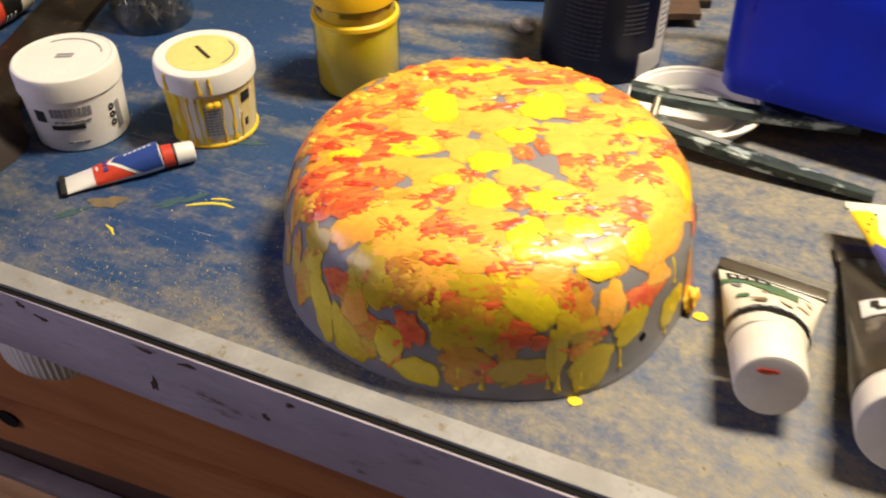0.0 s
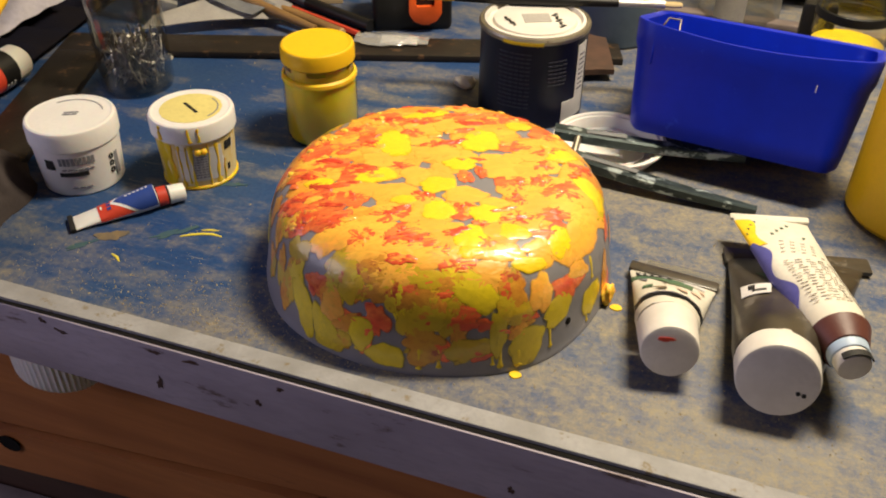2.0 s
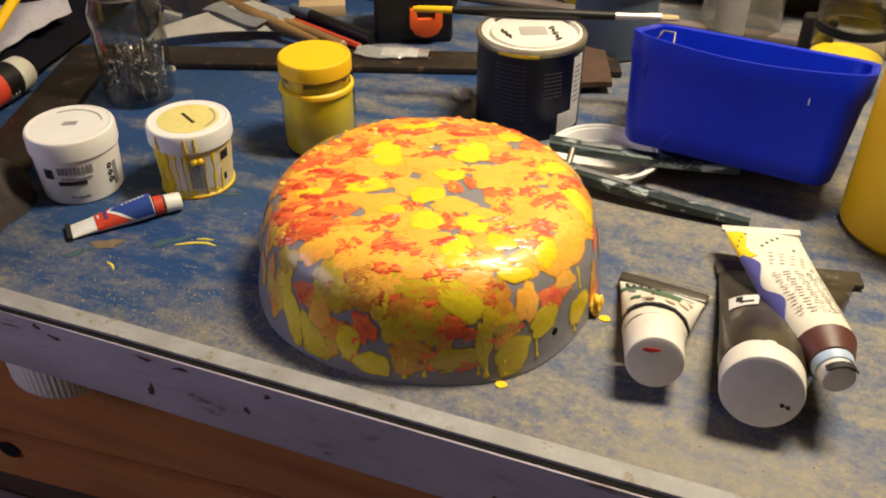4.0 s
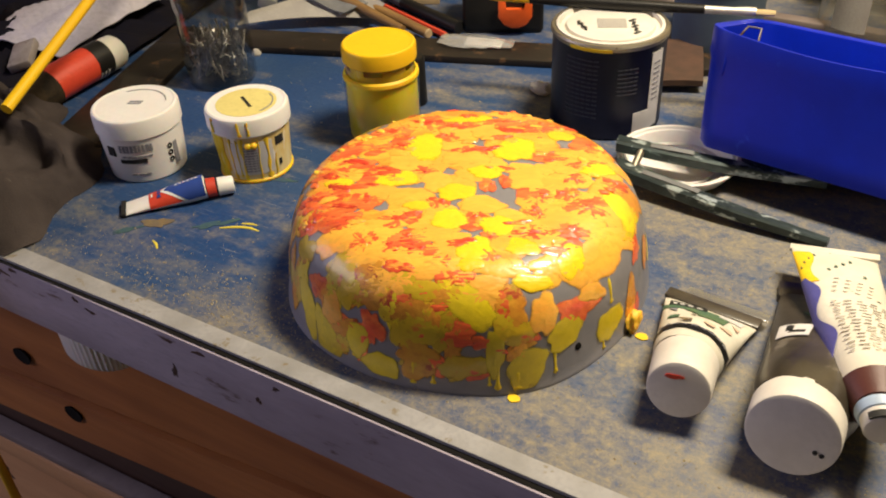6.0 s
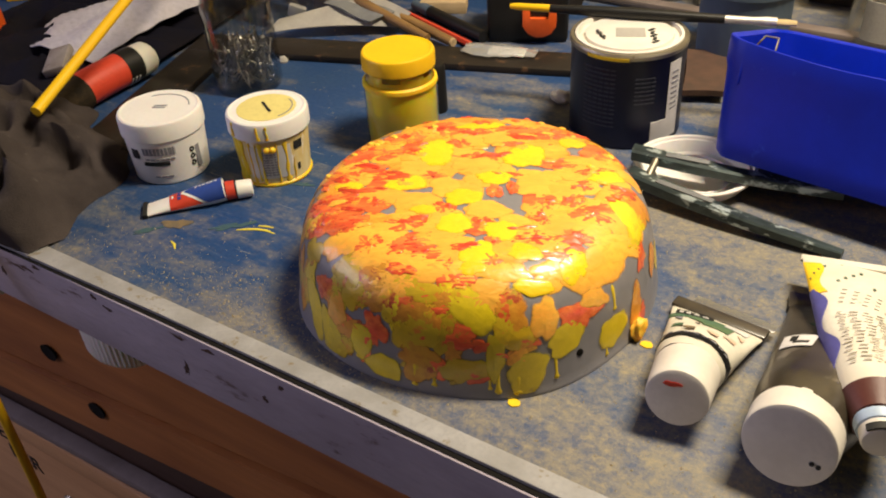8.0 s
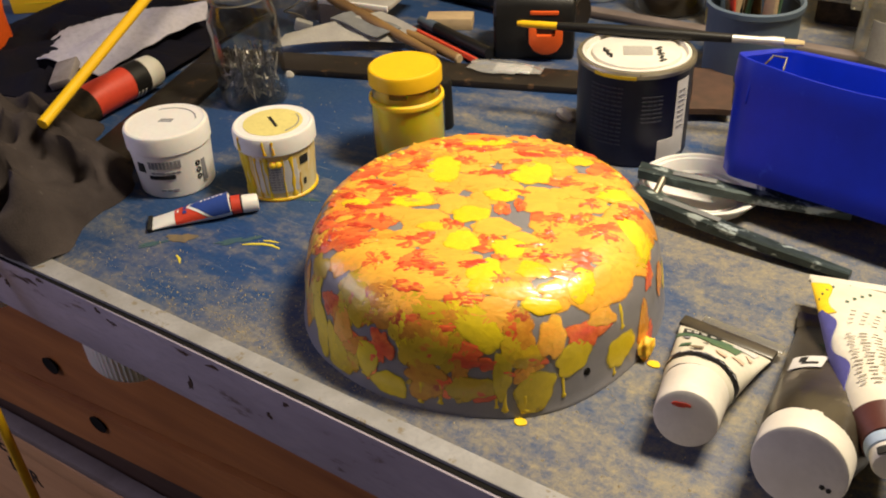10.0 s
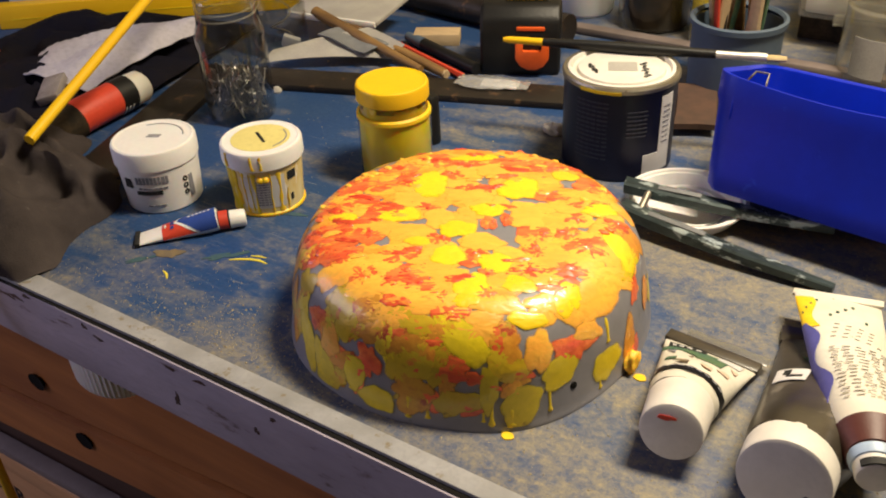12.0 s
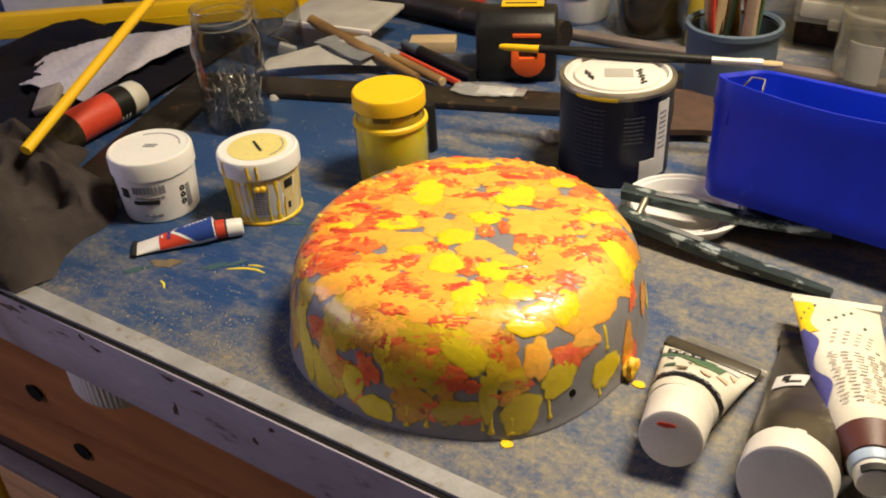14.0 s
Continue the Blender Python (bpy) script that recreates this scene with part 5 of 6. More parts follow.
# smoky tube with the wide cap
B = dict(cap_at=(0.2062, 0.096, 0.0312), tail_at=(0.2175, 0.250), r=0.0285, tail_w=0.104, tail_turn=12, z_tail=0.004)
tb = thing("paint_tube", pose(-0.001, -0.0045, 0), "smoky grey translucent tube with a wide white cap", "paint tube", "large paint tubes")
bb = part("body", tube_body(**B), SMOKE, tb, "", 60)
part("cap", cap_mesh((0.2070, 0.0750, 0.0355), (0.2062, 0.0950, 0.0312), 0.0264, 0.97), DIRTY_WHITE, tb, "wide smudged white cap")
part("tail_seam", moved(rbox(-0.055, 0.055, -0.012, 0.006, -0.002, 0.002, 0.0008), pose(0.2175, 0.2545, 0.004, 0, 0, 12)), SMOKE, tb)
part("label", strip_on(bb, 0.36, 0.50, 112, 150, 0.0006, **B), PAPER_LABEL, tb, "small white label")
part("print_mark", strip_on(bb, 0.395, 0.42, 117, 134, 0.0009, **B), INK, tb)
part("print_mark", strip_on(bb, 0.42, 0.475, 130, 138, 0.0009, **B), INK, tb)
part("smear", strip_on(bb, 0.60, 0.68, 95, 125, 0.0005, **B, wav=8), GREEN_SMEAR, tb, "green paint smear")
for sx, sz in ((0.0215, 0.022), (0.0175, 0.019)):
    part("paint_spot", moved(lathe([(0, 0.0005), (0.0014, 0.0003), (0.0015, -0.0006)], 10), pose(0.2045 + sx * 0.9, 0.0742, 0.0345 - sz * 0.25, 78, 0, 0)), INK, tb)

# printed tube lying across it
C = dict(cap_at=(0.2425, 0.1195, 0.0455), tail_at=(0.1945, 0.270), r=0.0205, tail_w=0.057, tail_turn=8, z_tail=0.026)
tc = thing("paint_tube", pose(-0.004, -0.0065, 0), "white printed tube with violet waves and brown collar", "paint tube", "large paint tubes")
bc = part("body", tube_body(**C), CREAM_TUBE, tc, "", 60)
part("collar", cap_mesh((0.2475, 0.1050, 0.0470), (0.2427, 0.1200, 0.0455), 0.0200, 0.72), BROWN_CAP, tc, "dark red brown collar")
part("cap", cap_mesh((0.2520, 0.0920, 0.0465), (0.2470, 0.1065, 0.0470), 0.0112, 0.95), DIRTY_WHITE, tc, "small grey cap")
part("cap_ring", cap_mesh((0.2492, 0.1000, 0.0468), (0.2472, 0.1060, 0.0470), 0.0132, 0.95), PALE_BLUE, tc, "pale blue ring")
part("smear", moved(patch(0.0116, 40, 150, 0.0005, 0.0050, 0.0005, 0.0118), Matrix.Translation((0.2520, 0.0920, 0.0465)) @ Vector((-0.0050, 0.0145, 0.0005)).to_track_quat("Z", "Y").to_matrix().to_4x4()), INK, tc, "dark paint smear on the cap")
part("violet_wave", strip_on(bc, 0.03, 0.70, 186, 150, 0.0005, **C, wav=13, n=48), VIOLET_PRINT, tc, "violet blue wavy print")
part("tail_crimp", moved(rbox(-0.0295, 0.0295, -0.003, 0.004, -0.0012, 0.0012, 0.0006), pose(0.1945, 0.2715, 0.0262, 0, -4, 8)), CREAM_TUBE, tc, "flat crimped tail")
part("yellow_patch", strip_on(bc, 0.66, 0.95, 182, 132, 0.0006, **C, wav=8), SPILT_YELLOW, tc, "yellow print patch")
for k in range(9):
    part("print_dot", strip_on(bc, 0.74 + 0.022 * (k * 7 % 9), 0.755 + 0.022 * (k * 7 % 9), 60 + 12 * k, 64 + 12 * k, 0.0008, **C, n=2, m=2), GREEN_SMEAR, tc)
for k in range(15):
    for u0 in range(5):
        part("print_bar", strip_on(bc, 0.10 + 0.026 * k, 0.1075 + 0.026 * k, 40 + 19 * u0 + (k * 5 + u0 * 3) % 7, 53 + 19 * u0 + (k * 3) % 6, 0.0004, **C, n=1, m=4), FAINT_PRINT, tc)
for k in range(18):
    f0, u0 = 0.52 + 0.010 * (k * 7 % 17), 50 + 4 * (k * 11 % 17)
    part("print_dot", strip_on(bc, f0, f0 + 0.006, u0, u0 + 7, 0.0004, **C, n=1, m=2), FAINT_PRINT, tc)

# small tube by the pots
SMALL_TAIL = pose(-0.3445, 0.0935, 0.0024, 0, 0, -44)
S = dict(cap_at=(-0.2960, 0.1440, 0.0102), tail_at=(-0.3445, 0.0935), r=0.0100, tail_w=0.021, tail_turn=-44, z_tail=0.0022)
ts = thing("small_paint_tube", pose(0, 0, 0), "small white tube with red and blue bands", "paint tube")
bs = part("body", tube_body(**S), WHITE_PLASTIC, ts, "", 60)
part("red_band", strip_on(bs, 0.16, 0.68, -10, 190, 0.0004, **S), RED_PLASTIC, ts, "red band")
part("white_chevron", strip_on(bs, 0.01, 0.27, -8, 188, 0.0006, **S, point=0.27, n=14, m=24), WHITE_PLASTIC, ts, "white chevron line")
part("blue_band", strip_on(bs, 0.01, 0.22, -9, 189, 0.0009, **S, point=0.27, n=14, m=24), BLUE_PRINT, ts, "dark blue pointed band")
for u0 in (58, 84, 110):
    part("print_bar", strip_on(bs, 0.53, 0.575, u0, u0 + 16, 0.0007, **S, n=2, m=3), BLUE_PRINT, ts)
for k in range(6):
    part("print_bar", strip_on(bs, 0.07 + 0.05 * k, 0.10 + 0.05 * k, 84, 91, 0.0013, **S, n=1, m=2), WHITE_PLASTIC, ts)
part("print_bar", strip_on(bs, 0.63, 0.65, 80, 104, 0.0007, **S, n=1, m=3), WHITE_PLASTIC, ts)
part("collar", cap_mesh((-0.2895, 0.1508, 0.0088), (-0.2962, 0.1438, 0.0085), 0.0078, 0.95), INK, ts, "black collar")
part("red_mark", moved(patch(0.0078, -35, 120, 0.0008, 0.0085, 0.0006, 0.0080), Matrix.Translation((-0.2895, 0.1508, 0.0088)) @ Vector((-0.0067, -0.0070, -0.0003)).to_track_quat("Z", "Y").to_matrix().to_4x4()), RED_PLASTIC, ts, "red print on the collar")
part("cap", cap_mesh((-0.2795, 0.1612, 0.0085), (-0.2890, 0.1512, 0.0086), 0.0080, 0.95), WHITE_PLASTIC, ts, "white screw cap")
part("tail_crimp", moved(rbox(-0.0112, 0.0112, -0.0022, 0.0022, -0.0020, 0.0022, 0.0006), SMALL_TAIL), INK, ts, "dark crimped tail")

# ---- the far side of the bench ----
sq = thing("carpenter_square", pose(-0.5465, 0.3655, 0, 0, 0, 18.6), "dark rusty steel carpenter's square lying on the bench", "square")
part("blade", rbox(-0.025, 0.60, 0.0, 0.047, 0.0002, 0.008, 0.001), STEEL_DARK, sq)
part("tongue", rbox(-0.025, 0.030, -0.30, -0.0005, 0.0002, 0.008, 0.001), STEEL_DARK, sq)


def rag():
    """A crumpled rag: a heap with ridged folds and an uneven hem."""
    bm = bmesh.new()
    n, m = 56, 96
    mid = Vector((-0.560, 0.070, 0))
    rows = []
    for i in range(n + 1):
        row = []
        for j in range(m):
            a = 2 * math.pi * j / m
            d = Vector((math.cos(a), math.sin(a), 0))
            reach = 0.116 + 0.030 * noise.noise(d * 1.3 + Vector((3, 1, 0))) + 0.012 * noise.noise(d * 4.0) + 0.045 * max(0, math.cos(a - 0.15)) ** 6 + 0.050 * max(0, math.cos(a + 0.75)) ** 5 + 0.036 * max(0, math.cos(a + 0.30)) ** 14 - 0.016 * max(0, math.cos(a + 0.02)) ** 60
            f = i / n
            p = mid + d * reach * f
            fold = 1 - math.hypot(noise.noise(Vector((p.x * 19 + p.y * 11, p.y * 14 - p.x * 5, 2.0))), 0.05) * 3.4
            fine_fold = 1 - math.hypot(noise.noise(Vector((p.x * 34 + p.y * 15, p.y * 25 - p.x * 7, 5.0))), 0.06) * 2.2
            z = 0.052 * max(0.0, 1 - f ** 2.4) * (0.40 + 0.62 * fold) + 0.020 * fine_fold * (1 - f ** 4) + 0.016 * (1 - f ** 10)
            p.y = max(p.y - (0.012 * f * fold if f > 0.2 else 0), -0.003 + 0.003 * noise.noise(p * 40))
            p.z = max(0.0006 if p.y > 0.022 else 0.0036, z)
            row.append(bm.verts.new(p))
        rows.append(row)
    for a, b in zip(rows, rows[1:]):
        for j in range(m):
            if a is rows[0]:
                continue
            bm.faces.new((a[j], a[(j + 1) % m], b[(j + 1) % m], b[j]))
    bm.faces.new(rows[1])
    for v in rows[0]:
        bm.verts.remove(v)
    return bm


tagged(part("rag", rag(), CLOTH, smooth=80), "crumpled dark grey cotton rag on the bench", "rag")
rod = thing("yellow_rod", pose(0, 0, 0), "thin yellow rod leaning over the rag", "rod")
part("shaft", sweep([(-0.4735, 0.0990, 0.0648), (-0.545, 0.325, 0.123), (-0.600, 0.500, 0.168)], 0.0052, 14), YELLOW_PLASTIC, rod)

rt = thing("red_paint_tube", pose(0.019, -0.003, -0.009), "red labelled tube with black band and white cap", "paint tube")
part("body", sweep([(-0.585, 0.262, 0.0305), (-0.583, 0.215, 0.0295), (-0.580, 0.170, 0.024), (-0.578, 0.130, 0.012)], [0.0190, 0.0190, 0.0196, 0.0205], 32), RED_PLASTIC, rt, "red label", 60)
part("band", sweep([(-0.5855, 0.282, 0.0305), (-0.585, 0.261, 0.0305)], 0.0193, 32), BLACK_PLASTIC, rt, "black band with white print")
for k in range(3):
    part("print_bar", moved(patch(0.0193, 20, 70, -0.009 + 0.005 * k, -0.0075 + 0.005 * k, 0.0004), pose(-0.5853, 0.2715, 0.0305, -90, 0, 0)), PAPER_LABEL, rt)
part("cap", sweep([(-0.586, 0.300, 0.0305), (-0.5858, 0.299, 0.0305), (-0.5855, 0.281, 0.0305)], [0.0172, 0.0181, 0.0188], 32), MILKY, rt, "cream white cap")
part("dirty_end", sweep([(-0.582, 0.208, 0.0283), (-0.580, 0.170, 0.0240), (-0.578, 0.128, 0.0135)], [0.0198, 0.0200, 0.0210], 32), DARK_STUFF, rt, "paint-crusted dark end", 60)

pt = thing("paper_towel", pose(0, 0, 0), "crumpled sheet of white embossed paper towel", "paper towel")


def towel(u, v):
    near = Vector((-0.602 - 0.010 * math.sin(math.pi * u), 0.2526 + 0.172 * u, 0.026 + 0.010 * u))
    far = Vector((-0.7555 + 0.1307 * u - 0.028 * math.sin(math.pi * u), 0.2588 + 0.182 * u, 0.016 + 0.026 * min(1, 2 * u)))
    x, y, z = near.lerp(far, v)
    z += 0.012 * math.sin(math.pi * v) * (0.4 + 0.6 * u) + 0.005 * noise.noise(Vector((u * 5, v * 4, 1)))
    return (x, y, z + 0.0010 * math.sin(u * 120) * math.sin(v * 40))


part("sheet", sheet(towel, 60, 26, 0.0012), TOWEL, pt, "", 80)
pk = tagged(part("torn_packet", moved(rbox(-0.013, 0.013, -0.022, 0.022, 0, 0.010, 0.002), pose(-0.640, 0.238, 0.022, 12, -14, 35)), DULL_PACKET), "small torn white packet among the clutter", "packet")
tagged(part("dark_cloth", sheet(lambda u, v: (-0.86 + 0.305 * u - 0.05 * v, 0.16 + 0.32 * v + 0.05 * u, 0.010 + 0.022 * (1 - abs(noise.noise(Vector((u * 5, v * 7, 9)))) * 2.2) * (1 - (2 * u - 1) ** 4) * (1 - (2 * v - 1) ** 4)), 40, 50, 0.0015), DARK_NAVY, smooth=80), "crumpled dark navy cloth under the paper towel", "cloth")
oh = thing("orange_handle", pose(-0.822, 0.262, 0.0, 6, 8, 20), "orange plastic tool handle standing behind the rag", "tool handle")
part("grip", lathe([(0, 0), (0.024, 0.0), (0.027, 0.02), (0.024, 0.06), (0.027, 0.095), (0.018, 0.115), (0, 0.118)], 32), ORANGE_PLASTIC, oh)
lv = thing("spirit_level", pose(-0.945, 0.372, 0, 0, 0, 38.5), "long yellow spirit level lying behind the jars", "spirit level")
part("beam", rbox(0, 0.60, 0, 0.022, 0, 0.033, 0.002), YELLOW_PLASTIC, lv)
part("groove", rbox(0.02, 0.58, -0.0006, 0.001, 0.013, 0.0145, 0), RUN_OCHRE, lv)
wb = thing("white_box", pose(-0.965, 0.47, 0, 0, 0, 32), "white carton with violet printed lines", "box")
part("carton", rbox(-0.06, 0.085, 0, 0.08, 0, 0.14, 0.002), PAPER_LABEL, wb)
for k in range(7):
    part("print_bar", rbox(-0.045, 0.065, -0.0006, 0.001, 0.045 + 0.011 * k, 0.050 + 0.011 * k, 0), VIOLET_PRINT, wb)
gb = thing("blue_grey_case", pose(-0.80, 0.545, 0, 0, 0, 36), "blue grey plastic case behind the spirit level", "case")
part("shell", rbox(-0.05, 0.23, 0, 0.12, 0, 0.11, 0.008, 3), BLUE_GREY, gb)

# loose things between the square and the wall
sp = thing("sandpaper_sheet", pose(0, 0, 0), "curled triangular piece of worn grey sandpaper", "sandpaper")
part("sheet", sheet(lambda u, v: (-0.512 + 0.135 * u + 0.010 * v, 0.432 + 0.085 * u + 0.075 * v * (1 - abs(2 * u - 1) * 0.8), 0.0095 + 0.014 * v + 0.005 * math.sin(u * 3.1)), 20, 12, 0.001), SANDPAPER, sp, "", 80)
sc = tagged(part("cloth_scrap", sheet(lambda u, v: (-0.475 + 0.075 * u + 0.012 * v, 0.500 - 0.006 * u + 0.035 * v, 0.0285 - 0.008 * u + 0.002 * math.sin(u * 6 + v * 3)), 14, 10, 0.0015), SLATE, smooth=80), "small grey blue torn scrap on the sandpaper", "scrap")
st = thing("wooden_stick", pose(0, 0, 0), "round brown wooden stick resting among the tools", "stick", "wooden sticks")
part("shaft", sweep([(-0.294, 0.5070, 0.010), (-0.400, 0.536, 0.018), (-0.530, 0.5665, 0.026)], [0.0056, 0.0066, 0.0074], 14), STICK_WOOD, st)
part("tip", sweep([(-0.2915, 0.5063, 0.0098), (-0.2950, 0.5073, 0.0100)], [0.0048, 0.0057], 14), PALE_WOOD, st, "pale blunt tip")
st2 = thing("wooden_stick", pose(0, 0, 0), "round brown wooden stick resting among the tools", "stick", "wooden sticks")
part("shaft", sweep([(-0.322, 0.4990, 0.013), (-0.420, 0.524, 0.024), (-0.520, 0.551, 0.035)], [0.0044, 0.0064, 0.0072], 14), STICK_WOOD, st2)
pc = thing("red_pencil", pose(0, 0, 0), "red painted pencil with a bare wooden end", "pencil")
part("shaft", sweep([(-0.2787, 0.5209, 0.0045), (-0.430, 0.5797, 0.0045)], 0.0040, 6), RED_PLASTIC, pc, "", 30)
part("wood_end", sweep([(-0.2772, 0.5203, 0.0045), (-0.2792, 0.5211, 0.0045)], 0.0031, 12), PALE_WOOD, pc)
pn = thing("black_pen", pose(0, 0, 0), "black plastic marker pen lying on the bench", "pen")
part("barrel", sweep([(-0.272, 0.5400, 0.008), (-0.375, 0.5800, 0.008)], 0.0072, 18), BLACK_PLASTIC, pn)
part("cap_end", sweep([(-0.372, 0.5790, 0.008), (-0.405, 0.5920, 0.008)], [0.0076, 0.006], 18), BLUE_GREY, pn)
wbk = tagged(part("wood_block", moved(rbox(-0.029, 0.029, -0.014, 0.014, 0, 0.015, 0.001), pose(-0.372, 0.609, 0.0, 0, 0, 27)), PALE_WOOD), "small pale sawn wooden block on the bench", "block")
tr = thing("scraper_board", pose(-0.506, 0.581, 0.030, 4, 0, 7), "pale grey flat scraper board on the sticks", "board")
part("plate", rbox(-0.060, 0.075, -0.032, 0.055, 0, 0.006, 0.0015), SANDPAPER, tr)
part("edge_strip", rbox(-0.056, 0.074, -0.0365, -0.0325, -0.001, 0.0065, 0.001), WHITE_PLASTIC, tr, "white front edge")
dr = thing("dark_pipe", pose(0, 0, 0), "dark metal pipe lying along the back of the bench", "pipe")
part("pipe", sweep([(-0.56, 0.715, 0.020), (-0.22, 0.672, 0.020)], 0.0195, 24), STEEL_DARK, dr)
rbx = tagged(part("red_box", rbox(-0.52, -0.40, 0.745, 0.79, 0, 0.06, 0.003), RED_PLASTIC), "small red box behind the dark pipe", "box")
ph = thing("plastic_pouch", pose(-0.232, 0.508, 0.008, 0, 0, 15), "small clear plastic pouch with white contents", "pouch")
part("film", sheet(lambda u, v: (-0.042 + 0.084 * u, (-0.019 + 0.038 * v) * (0.55 + 0.45 * math.sin(math.pi * min(1, u * 1.3))), 0.0035 + 0.0055 * math.sin(math.pi * u) * math.sin(math.pi * v) + 0.002 * noise.noise(Vector((u * 7, v * 5, 3)))), 24, 14, 0.0006), FILM_PLASTIC, ph, "", 60)
part("filling", rbox(-0.012, 0.030, -0.011, 0.011, 0.0012, 0.0042, 0.0015), WHITE_PLASTIC, ph, "white filling")
ch = bmesh.new()
bmesh.ops.create_icosphere(ch, subdivisions=3, radius=0.008)
for v in ch.verts:
    v.co = Vector((v.co.x * 1.5, v.co.y * 0.9, v.co.z * 0.9 + 0.006)) * (1 + 0.3 * noise.noise(v.co * 220))
tagged(part("plaster_chip", moved(ch, pose(-0.123, 0.446, 0.0)), PAPER_LABEL, smooth=0), "rough white plaster chip beside the tin", "chip")
tagged(part("wood_offcut", outline([(-0.049, 0.594), (-0.030, 0.600), (-0.010, 0.606), (0.002, 0.570), (0.020, 0.513), (0.004, 0.508), (-0.017, 0.497), (-0.030, 0.540)], 0.0085, 0.0145), BARE_WOOD, smooth=0), "rough dark brown wood offcut on the steel square", "offcut")
bcap = thing("black_bottle", pose(-0.226, 0.374, 0), "small black plastic bottle behind the yellow jar", "bottle")
part("cap", lathe([(0, 0), (0.010, 0), (0.0105, 0.002), (0.0098, 0.048), (0.008, 0.051), (0, 0.051)], 28), BLACK_PLASTIC, bcap)
scw = thing("screw_head", pose(-0.452, 0.394, 0.0), "small round metal screw standing on its head", "screw")
part("head", lathe([(0, 0), (0.0055, 0), (0.0058, 0.002), (0.003, 0.006), (0, 0.007)], 20), SANDPAPER, scw)

# tape measure
tm = thing("tape_measure", pose(-0.229, 0.566, 0, 0, 0, 25.5), "black tape measure with an orange lock button", "tape measure")
prof = [(-0.002, 0.0), (0.062, 0.0), (0.070, 0.010), (0.070, 0.052), (0.056, 0.072), (0.034, 0.081), (0.014, 0.079), (0.0, 0.066), (-0.004, 0.050), (-0.004, 0.006)]
body = bmesh.new()
lo = [body.verts.new((-0.046, y, z)) for y, z in prof]
hi = [body.verts.new((0.046, y, z)) for y, z in prof]
body.faces.new(lo)
body.faces.new(hi[::-1])
for i in range(len(prof)):
    j = (i + 1) % len(prof)
    body.faces.new((lo[i], lo[j], hi[j], hi[i]))
bmesh.ops.bevel(body, geom=body.edges[:], offset=0.005, segments=3, affect="EDGES", profile=0.5)
part("case", body, BLACK_PLASTIC, tm, "black moulded case", 40)
horse = [(-0.019, 0.017), (-0.019, -0.004), (-0.013, -0.013), (-0.004, -0.017), (0.004, -0.017), (0.013, -0.013), (0.019, -0.004), (0.019, 0.017), (0.011, 0.017), (0.011, 0.004), (-0.011, 0.004), (-0.011, 0.017)]
btn = outline(horse, 0, 0.009)
bmesh.ops.bevel(btn, geom=btn.edges[:], offset=0.0012, segments=2, affect="EDGES", profile=0.5)
part("lock_button", moved(btn, pose(0.014, -0.0035, 0.027, 90, 0, 0)), ORANGE_PLASTIC, tm, "orange u-shaped lock button")
part("red_mark", rbox(-0.004, 0.028, -0.0045, 0.0, 0.0535, 0.0580, 0.001), ORANGE_PLASTIC, tm, "orange bar")
part("label", moved(rbox(-0.024, 0.024, -0.012, 0.012, 0, 0.0006, 0), pose(0.006, 0.033, 0.0812, -2, 0, 0)), YELLOW_PLASTIC, tm, "yellow label")
part("print_bar", moved(rbox(-0.020, 0.016, -0.002, 0.002, 0, 0.0004, 0), pose(0.006, 0.033, 0.0819, -2, 0, 0)), INK, tm)

# paintbrush across the tin
br = thing("paintbrush", pose(0, 0, 0), "thin black brush with yellow end lying across the tin", "paintbrush")
b0, b1 = Vector((-0.172, 0.429, 0.0985)), Vector((0.0785, 0.4995, 0.0985))
along = lambda f: b0.lerp(b1, f)
part("handle", sweep([along(0.15), along(0.3), along(0.45), along(0.6), along(0.765)], [0.0038, 0.0050, 0.0056, 0.0050, 0.0040], 14), BLACK_PLASTIC, br, "black handle")
part("yellow_end", sweep([along(0.0), along(0.02), along(0.15)], [0.0022, 0.0033, 0.0037], 14), YELLOW_PLASTIC, br, "yellow painted end")
part("ferrule", sweep([along(0.765), along(0.86), along(0.90), along(0.935)], [0.0036, 0.0034, 0.0044, 0.0042], 14), FERRULE, br, "silver ferrule")
part("bristles", sweep([along(0.93), along(0.97), along(1.0)], [0.0042, 0.0046, 0.0036], 12, 0.6), BRISTLE, br, "straw bristles")

# blue pot full of pens and sticks
bp = thing("tool_pot", pose(-0.006, 0.638, 0), "blue grey plastic pot full of sticks and pens", "pot")
part("rim", lathe([(0.0474, 0.0745), (0.0502, 0.0755), (0.0504, 0.0812), (0.0470, 0.0824), (0.0446, 0.0792)], 56), BLUE_GREY, bp, "thick rolled rim")
part("pot", lathe([(0, 0), (0.044, 0), (0.0465, 0.003), (0.0475, 0.074), (0.0450, 0.0755), (0.043, 0.006), (0, 0.005)], 56), BLUE_GREY, bp)
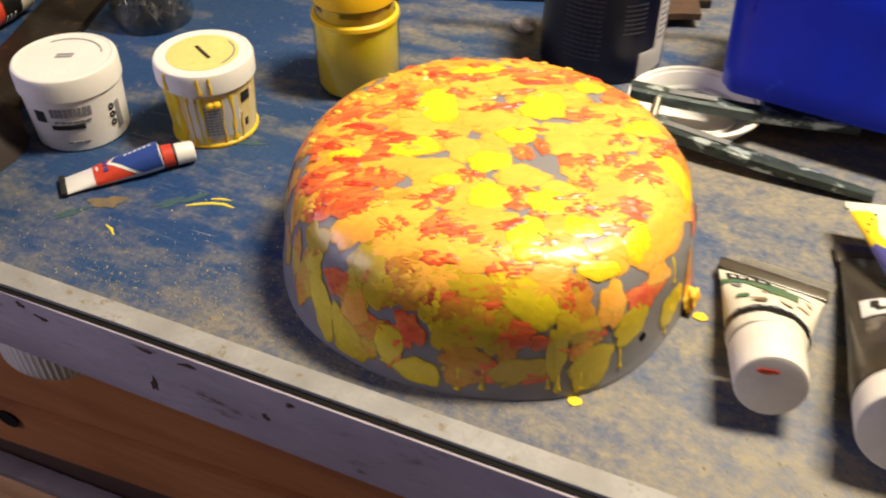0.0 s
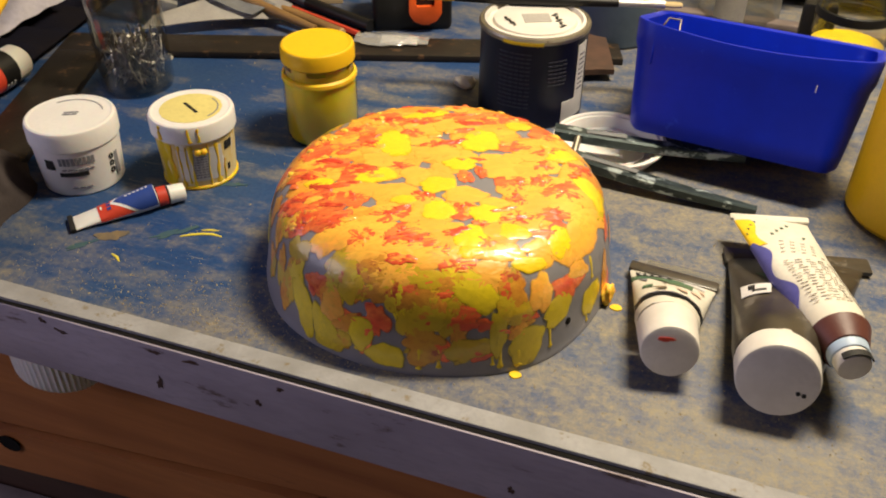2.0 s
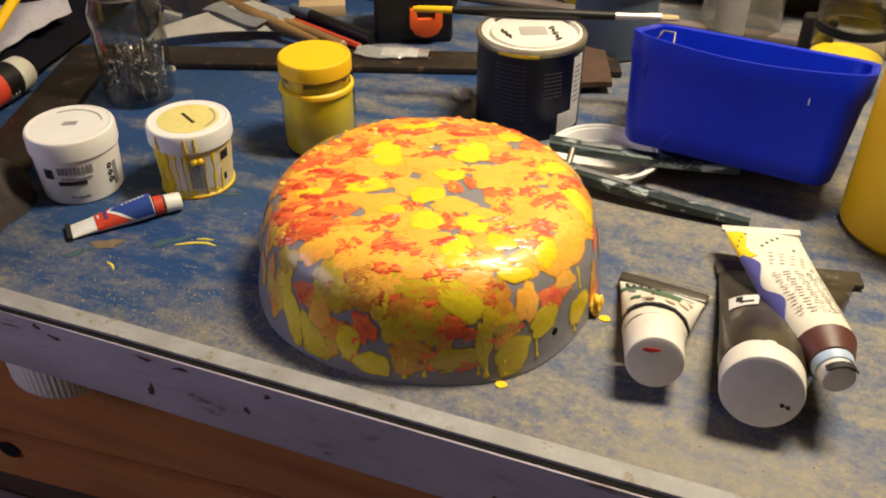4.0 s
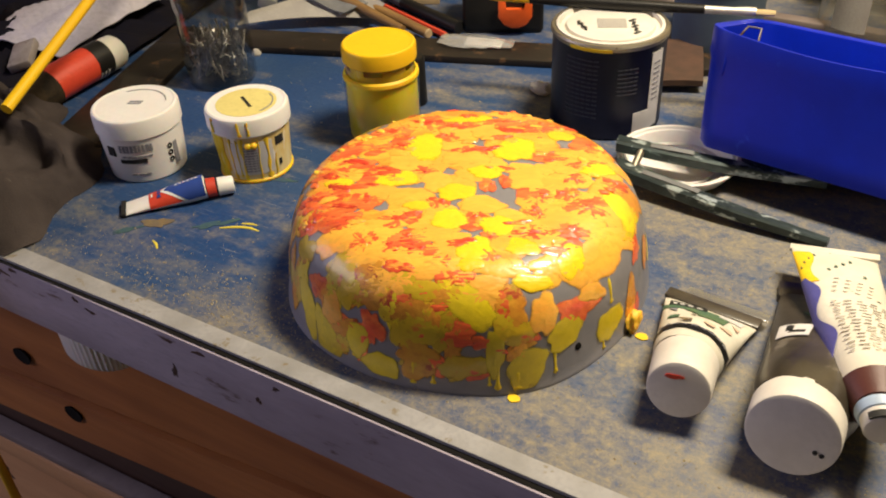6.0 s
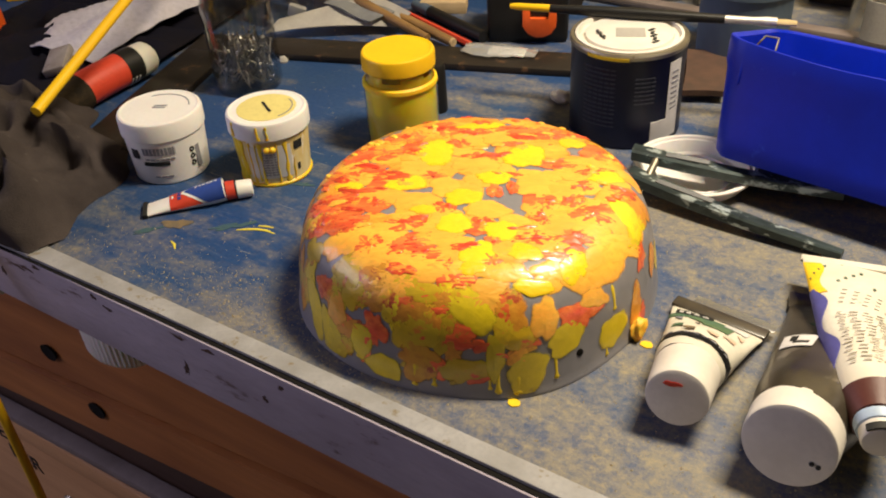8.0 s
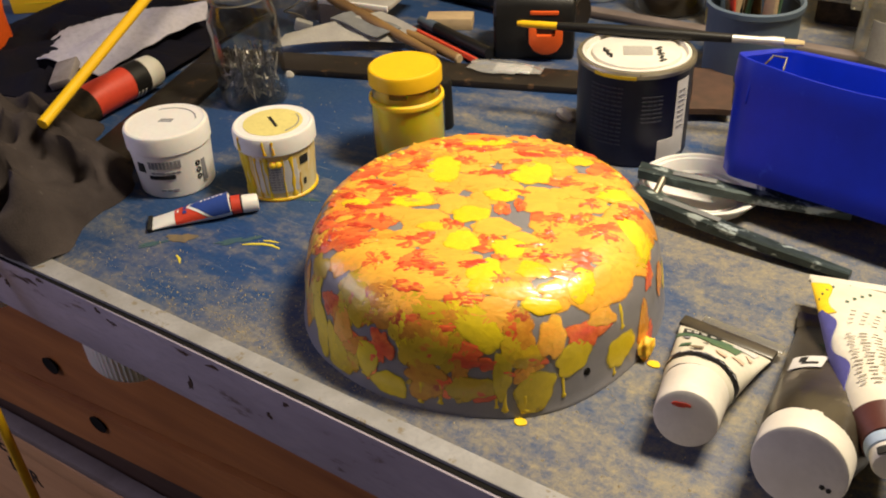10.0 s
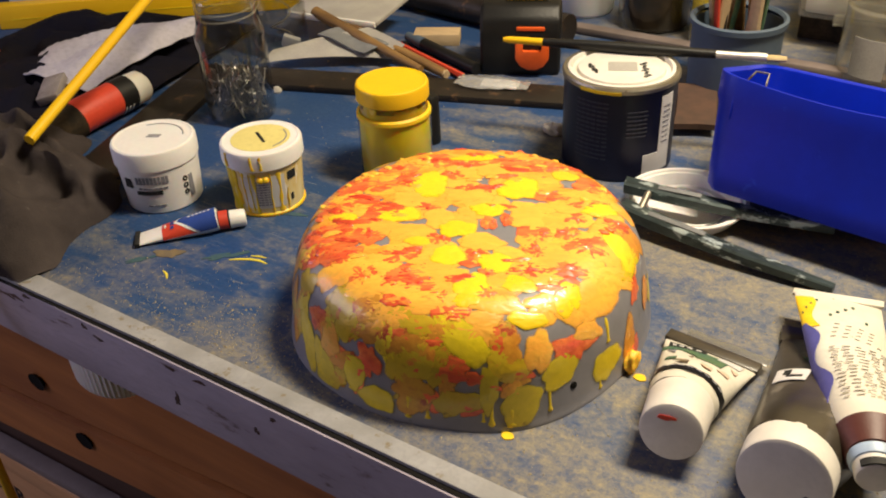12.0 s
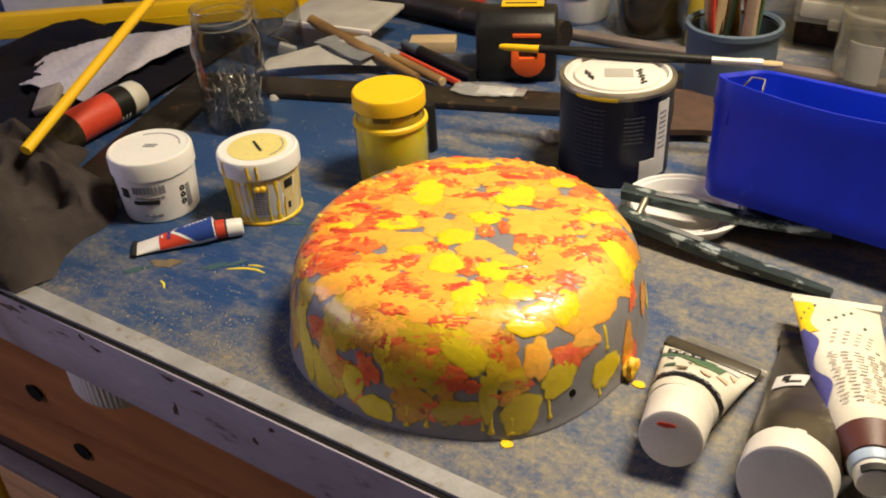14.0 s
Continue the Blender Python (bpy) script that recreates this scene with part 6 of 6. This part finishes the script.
for k in range(16):
    q = random.Random(40 + k)
    a, r0 = q.uniform(0, 6.28), 0.030 * q.random()
    lean_x, lean_y = q.uniform(-0.018, 0.018), q.uniform(-0.012, 0.020)
    m = (PALE_WOOD, STICK_WOOD, RED_PLASTIC, STICK_WOOD, GREEN_SMEAR, BLACK_PLASTIC, PALE_WOOD, STICK_WOOD)[k % 8]
    x, y = 0.02 * math.cos(a), 0.02 * math.sin(a)
    ob = thing("pot_stick", pose(-0.006, 0.638, 0.006), "wooden or plastic stick standing in the pot", "stick", "sticks in the pot")
    part("shaft", sweep([(x, y, 0.001), (x + lean_x * 1.2, y + lean_y * 1.2, 0.105 + 0.05 * q.random())], (0.0075 if m is PALE_WOOD else 0.004) + 0.003 * q.random(), 10, 0.45), m, ob)

# back rail, organiser, bottles
rail = thing("back_rail", pose(0, 0, 0), "dull grey metal rail along the back", "rail")
part("rail", rbox(-0.30, 0.60, 0.712, 0.730, 0, 0.010, 0.002), SANDPAPER_DIM, rail)
wpot = thing("white_tub", pose(-0.262, 0.80, 0), "white plastic tub with blue print", "tub")
part("tub", lathe([(0, 0), (0.038, 0), (0.042, 0.006), (0.046, 0.12), (0, 0.12)], 40), WHITE_PLASTIC, wpot)
part("print_bar", patch(0.0445, -100, -50, 0.05, 0.053, 0.0005, 0.0446), BLUE_PRINT, wpot)
part("print_bar", patch(0.0440, -100, -50, 0.036, 0.038, 0.0005, 0.0441), BLUE_PRINT, wpot)
for k, (x, y, r, h, m, lab) in enumerate(((-0.155, 0.79, 0.045, 0.13, DARK_STUFF, "glass jar with dark dried contents"), (-0.075, 0.765, 0.024, 0.15, RUN_OCHRE, "narrow glass jar with murky yellow liquid"))):
    j = thing("glass_jar", pose(x, y, 0), lab, "jar", "jars")
    part("glass", lathe([(0, 0), (r, 0), (r + 0.001, 0.004), (r + 0.001, h), (r * 0.85, h + 0.01)], 40), GLASS, j)
    lump = lathe([(0, 0.003), (r * 0.9, 0.003), (r * 0.93, 0.3 * h), (r * 0.75, 0.55 * h), (r * 0.35, 0.62 * h), (0, 0.6 * h)], 32)
    for v in lump.verts:
        v.co *= 1 + 0.10 * noise.noise(v.co * 60)
        v.co.z = max(v.co.z, 0.002)
    part("contents", lump, m, j, "", 80)
og = thing("drawer_organiser", pose(0.035, 0.80, 0), "clear plastic drawer organiser with murky drawers", "organiser")
part("frame", rbox(-0.02, 0.32, 0.02, 0.16, 0.036, 0.15, 0.004), ORGANISER, og, "cloudy cream case")
# dark block added below the case, its colour giving the gap's shade
part("foot", rbox(-0.018, 0.318, 0.022, 0.158, 0, 0.0355, 0.002), DARK_STUFF, og, "dark block standing in for the shaded gap under the case")
for iz in range(2):
    for ix in range(3):
        x0, z0 = -0.015 + 0.11 * ix, 0.038 + 0.052 * iz
        d = part("drawer", rbox(x0, x0 + 0.104, -0.012, 0.018, z0, z0 + 0.046, 0.003), CLEAR_PLASTIC, og, "clear plastic drawer")
        part("handle", rbox(x0 + 0.042, x0 + 0.064, -0.022, -0.0125, z0 - 0.002, z0 + 0.010, 0.002), CLEAR_PLASTIC, d)
        part("contents", rbox(x0 + 0.006, x0 + 0.098, -0.006, 0.016, z0 + 0.004, z0 + 0.024, 0.003), MILKY, d)
cb = thing("clear_bottle", pose(0.128, 0.745, 0), "clear cloudy plastic bottle with ridged shoulder", "bottle")
part("bottle", lathe([(0, 0), (0.046, 0), (0.048, 0.004), (0.0475, 0.080), (0.044, 0.084), (0.046, 0.090), (0.043, 0.108), (0.044, 0.112), (0.030, 0.14), (0.018, 0.15), (0.018, 0.17)], 44), CLEAR_PLASTIC, cb)
part("print_panel", patch(0.0478, -125, -80, 0.012, 0.055, 0.0006), SANDPAPER, cb, "faint grey print")
bk = tagged(part("black_clip", moved(rbox(-0.018, 0.018, -0.01, 0.01, 0, 0.062, 0.004), pose(0.214, 0.66, 0)), BLACK_PLASTIC), "black plastic clip standing behind the bin", "clip")
# lamp hung over the bench
lamp = thing("bench_lamp", pose(0.34, 0.45, 1.18), "white metal lamp hanging over the bench", "lamp")
part("hood", rbox(-0.24, 0.24, -0.085, 0.085, 0.0, 0.05, 0.006), WHITE_PLASTIC, lamp)
part("cable", sweep([(0, 0, 0.05), (0, 0, 0.30)], 0.004, 8), BLACK_PLASTIC, lamp)

# ---- sawdust ----
rng = np.random.RandomState(5)
flecks = bmesh.new()
for k in range(4200):
    if k % 3 == 0:
        x, y = rng.uniform(-0.75, 0.5), rng.uniform(0.022, 0.62)
    elif k % 3 == 1:
        x, y = rng.normal(0.16, 0.12), rng.normal(0.16, 0.13)
    else:
        x, y = rng.normal(-0.17, 0.10), 0.022 + abs(rng.normal(0, 0.035))
    if y < 0.022 or y > 0.7:
        continue
    s = rng.uniform(0.0003, 0.0009) * (1.5 if k % 8 == 0 else 1.0)
    a = rng.uniform(0, 6.28)
    p = [flecks.verts.new((x + s * rng.uniform(0.7, 1.8) * math.cos(a + q * 2.09), y + s * math.sin(a + q * 2.09), -0.0002)) for q in range(3)]
    t = flecks.verts.new((x, y, s * 0.9))
    for q in range(3):
        flecks.faces.new((p[q], p[(q + 1) % 3], t))
tagged(part("sawdust", flecks, DUST, smooth=0), "loose pale sawdust and flecks on the bench", "sawdust", kind="stuff")
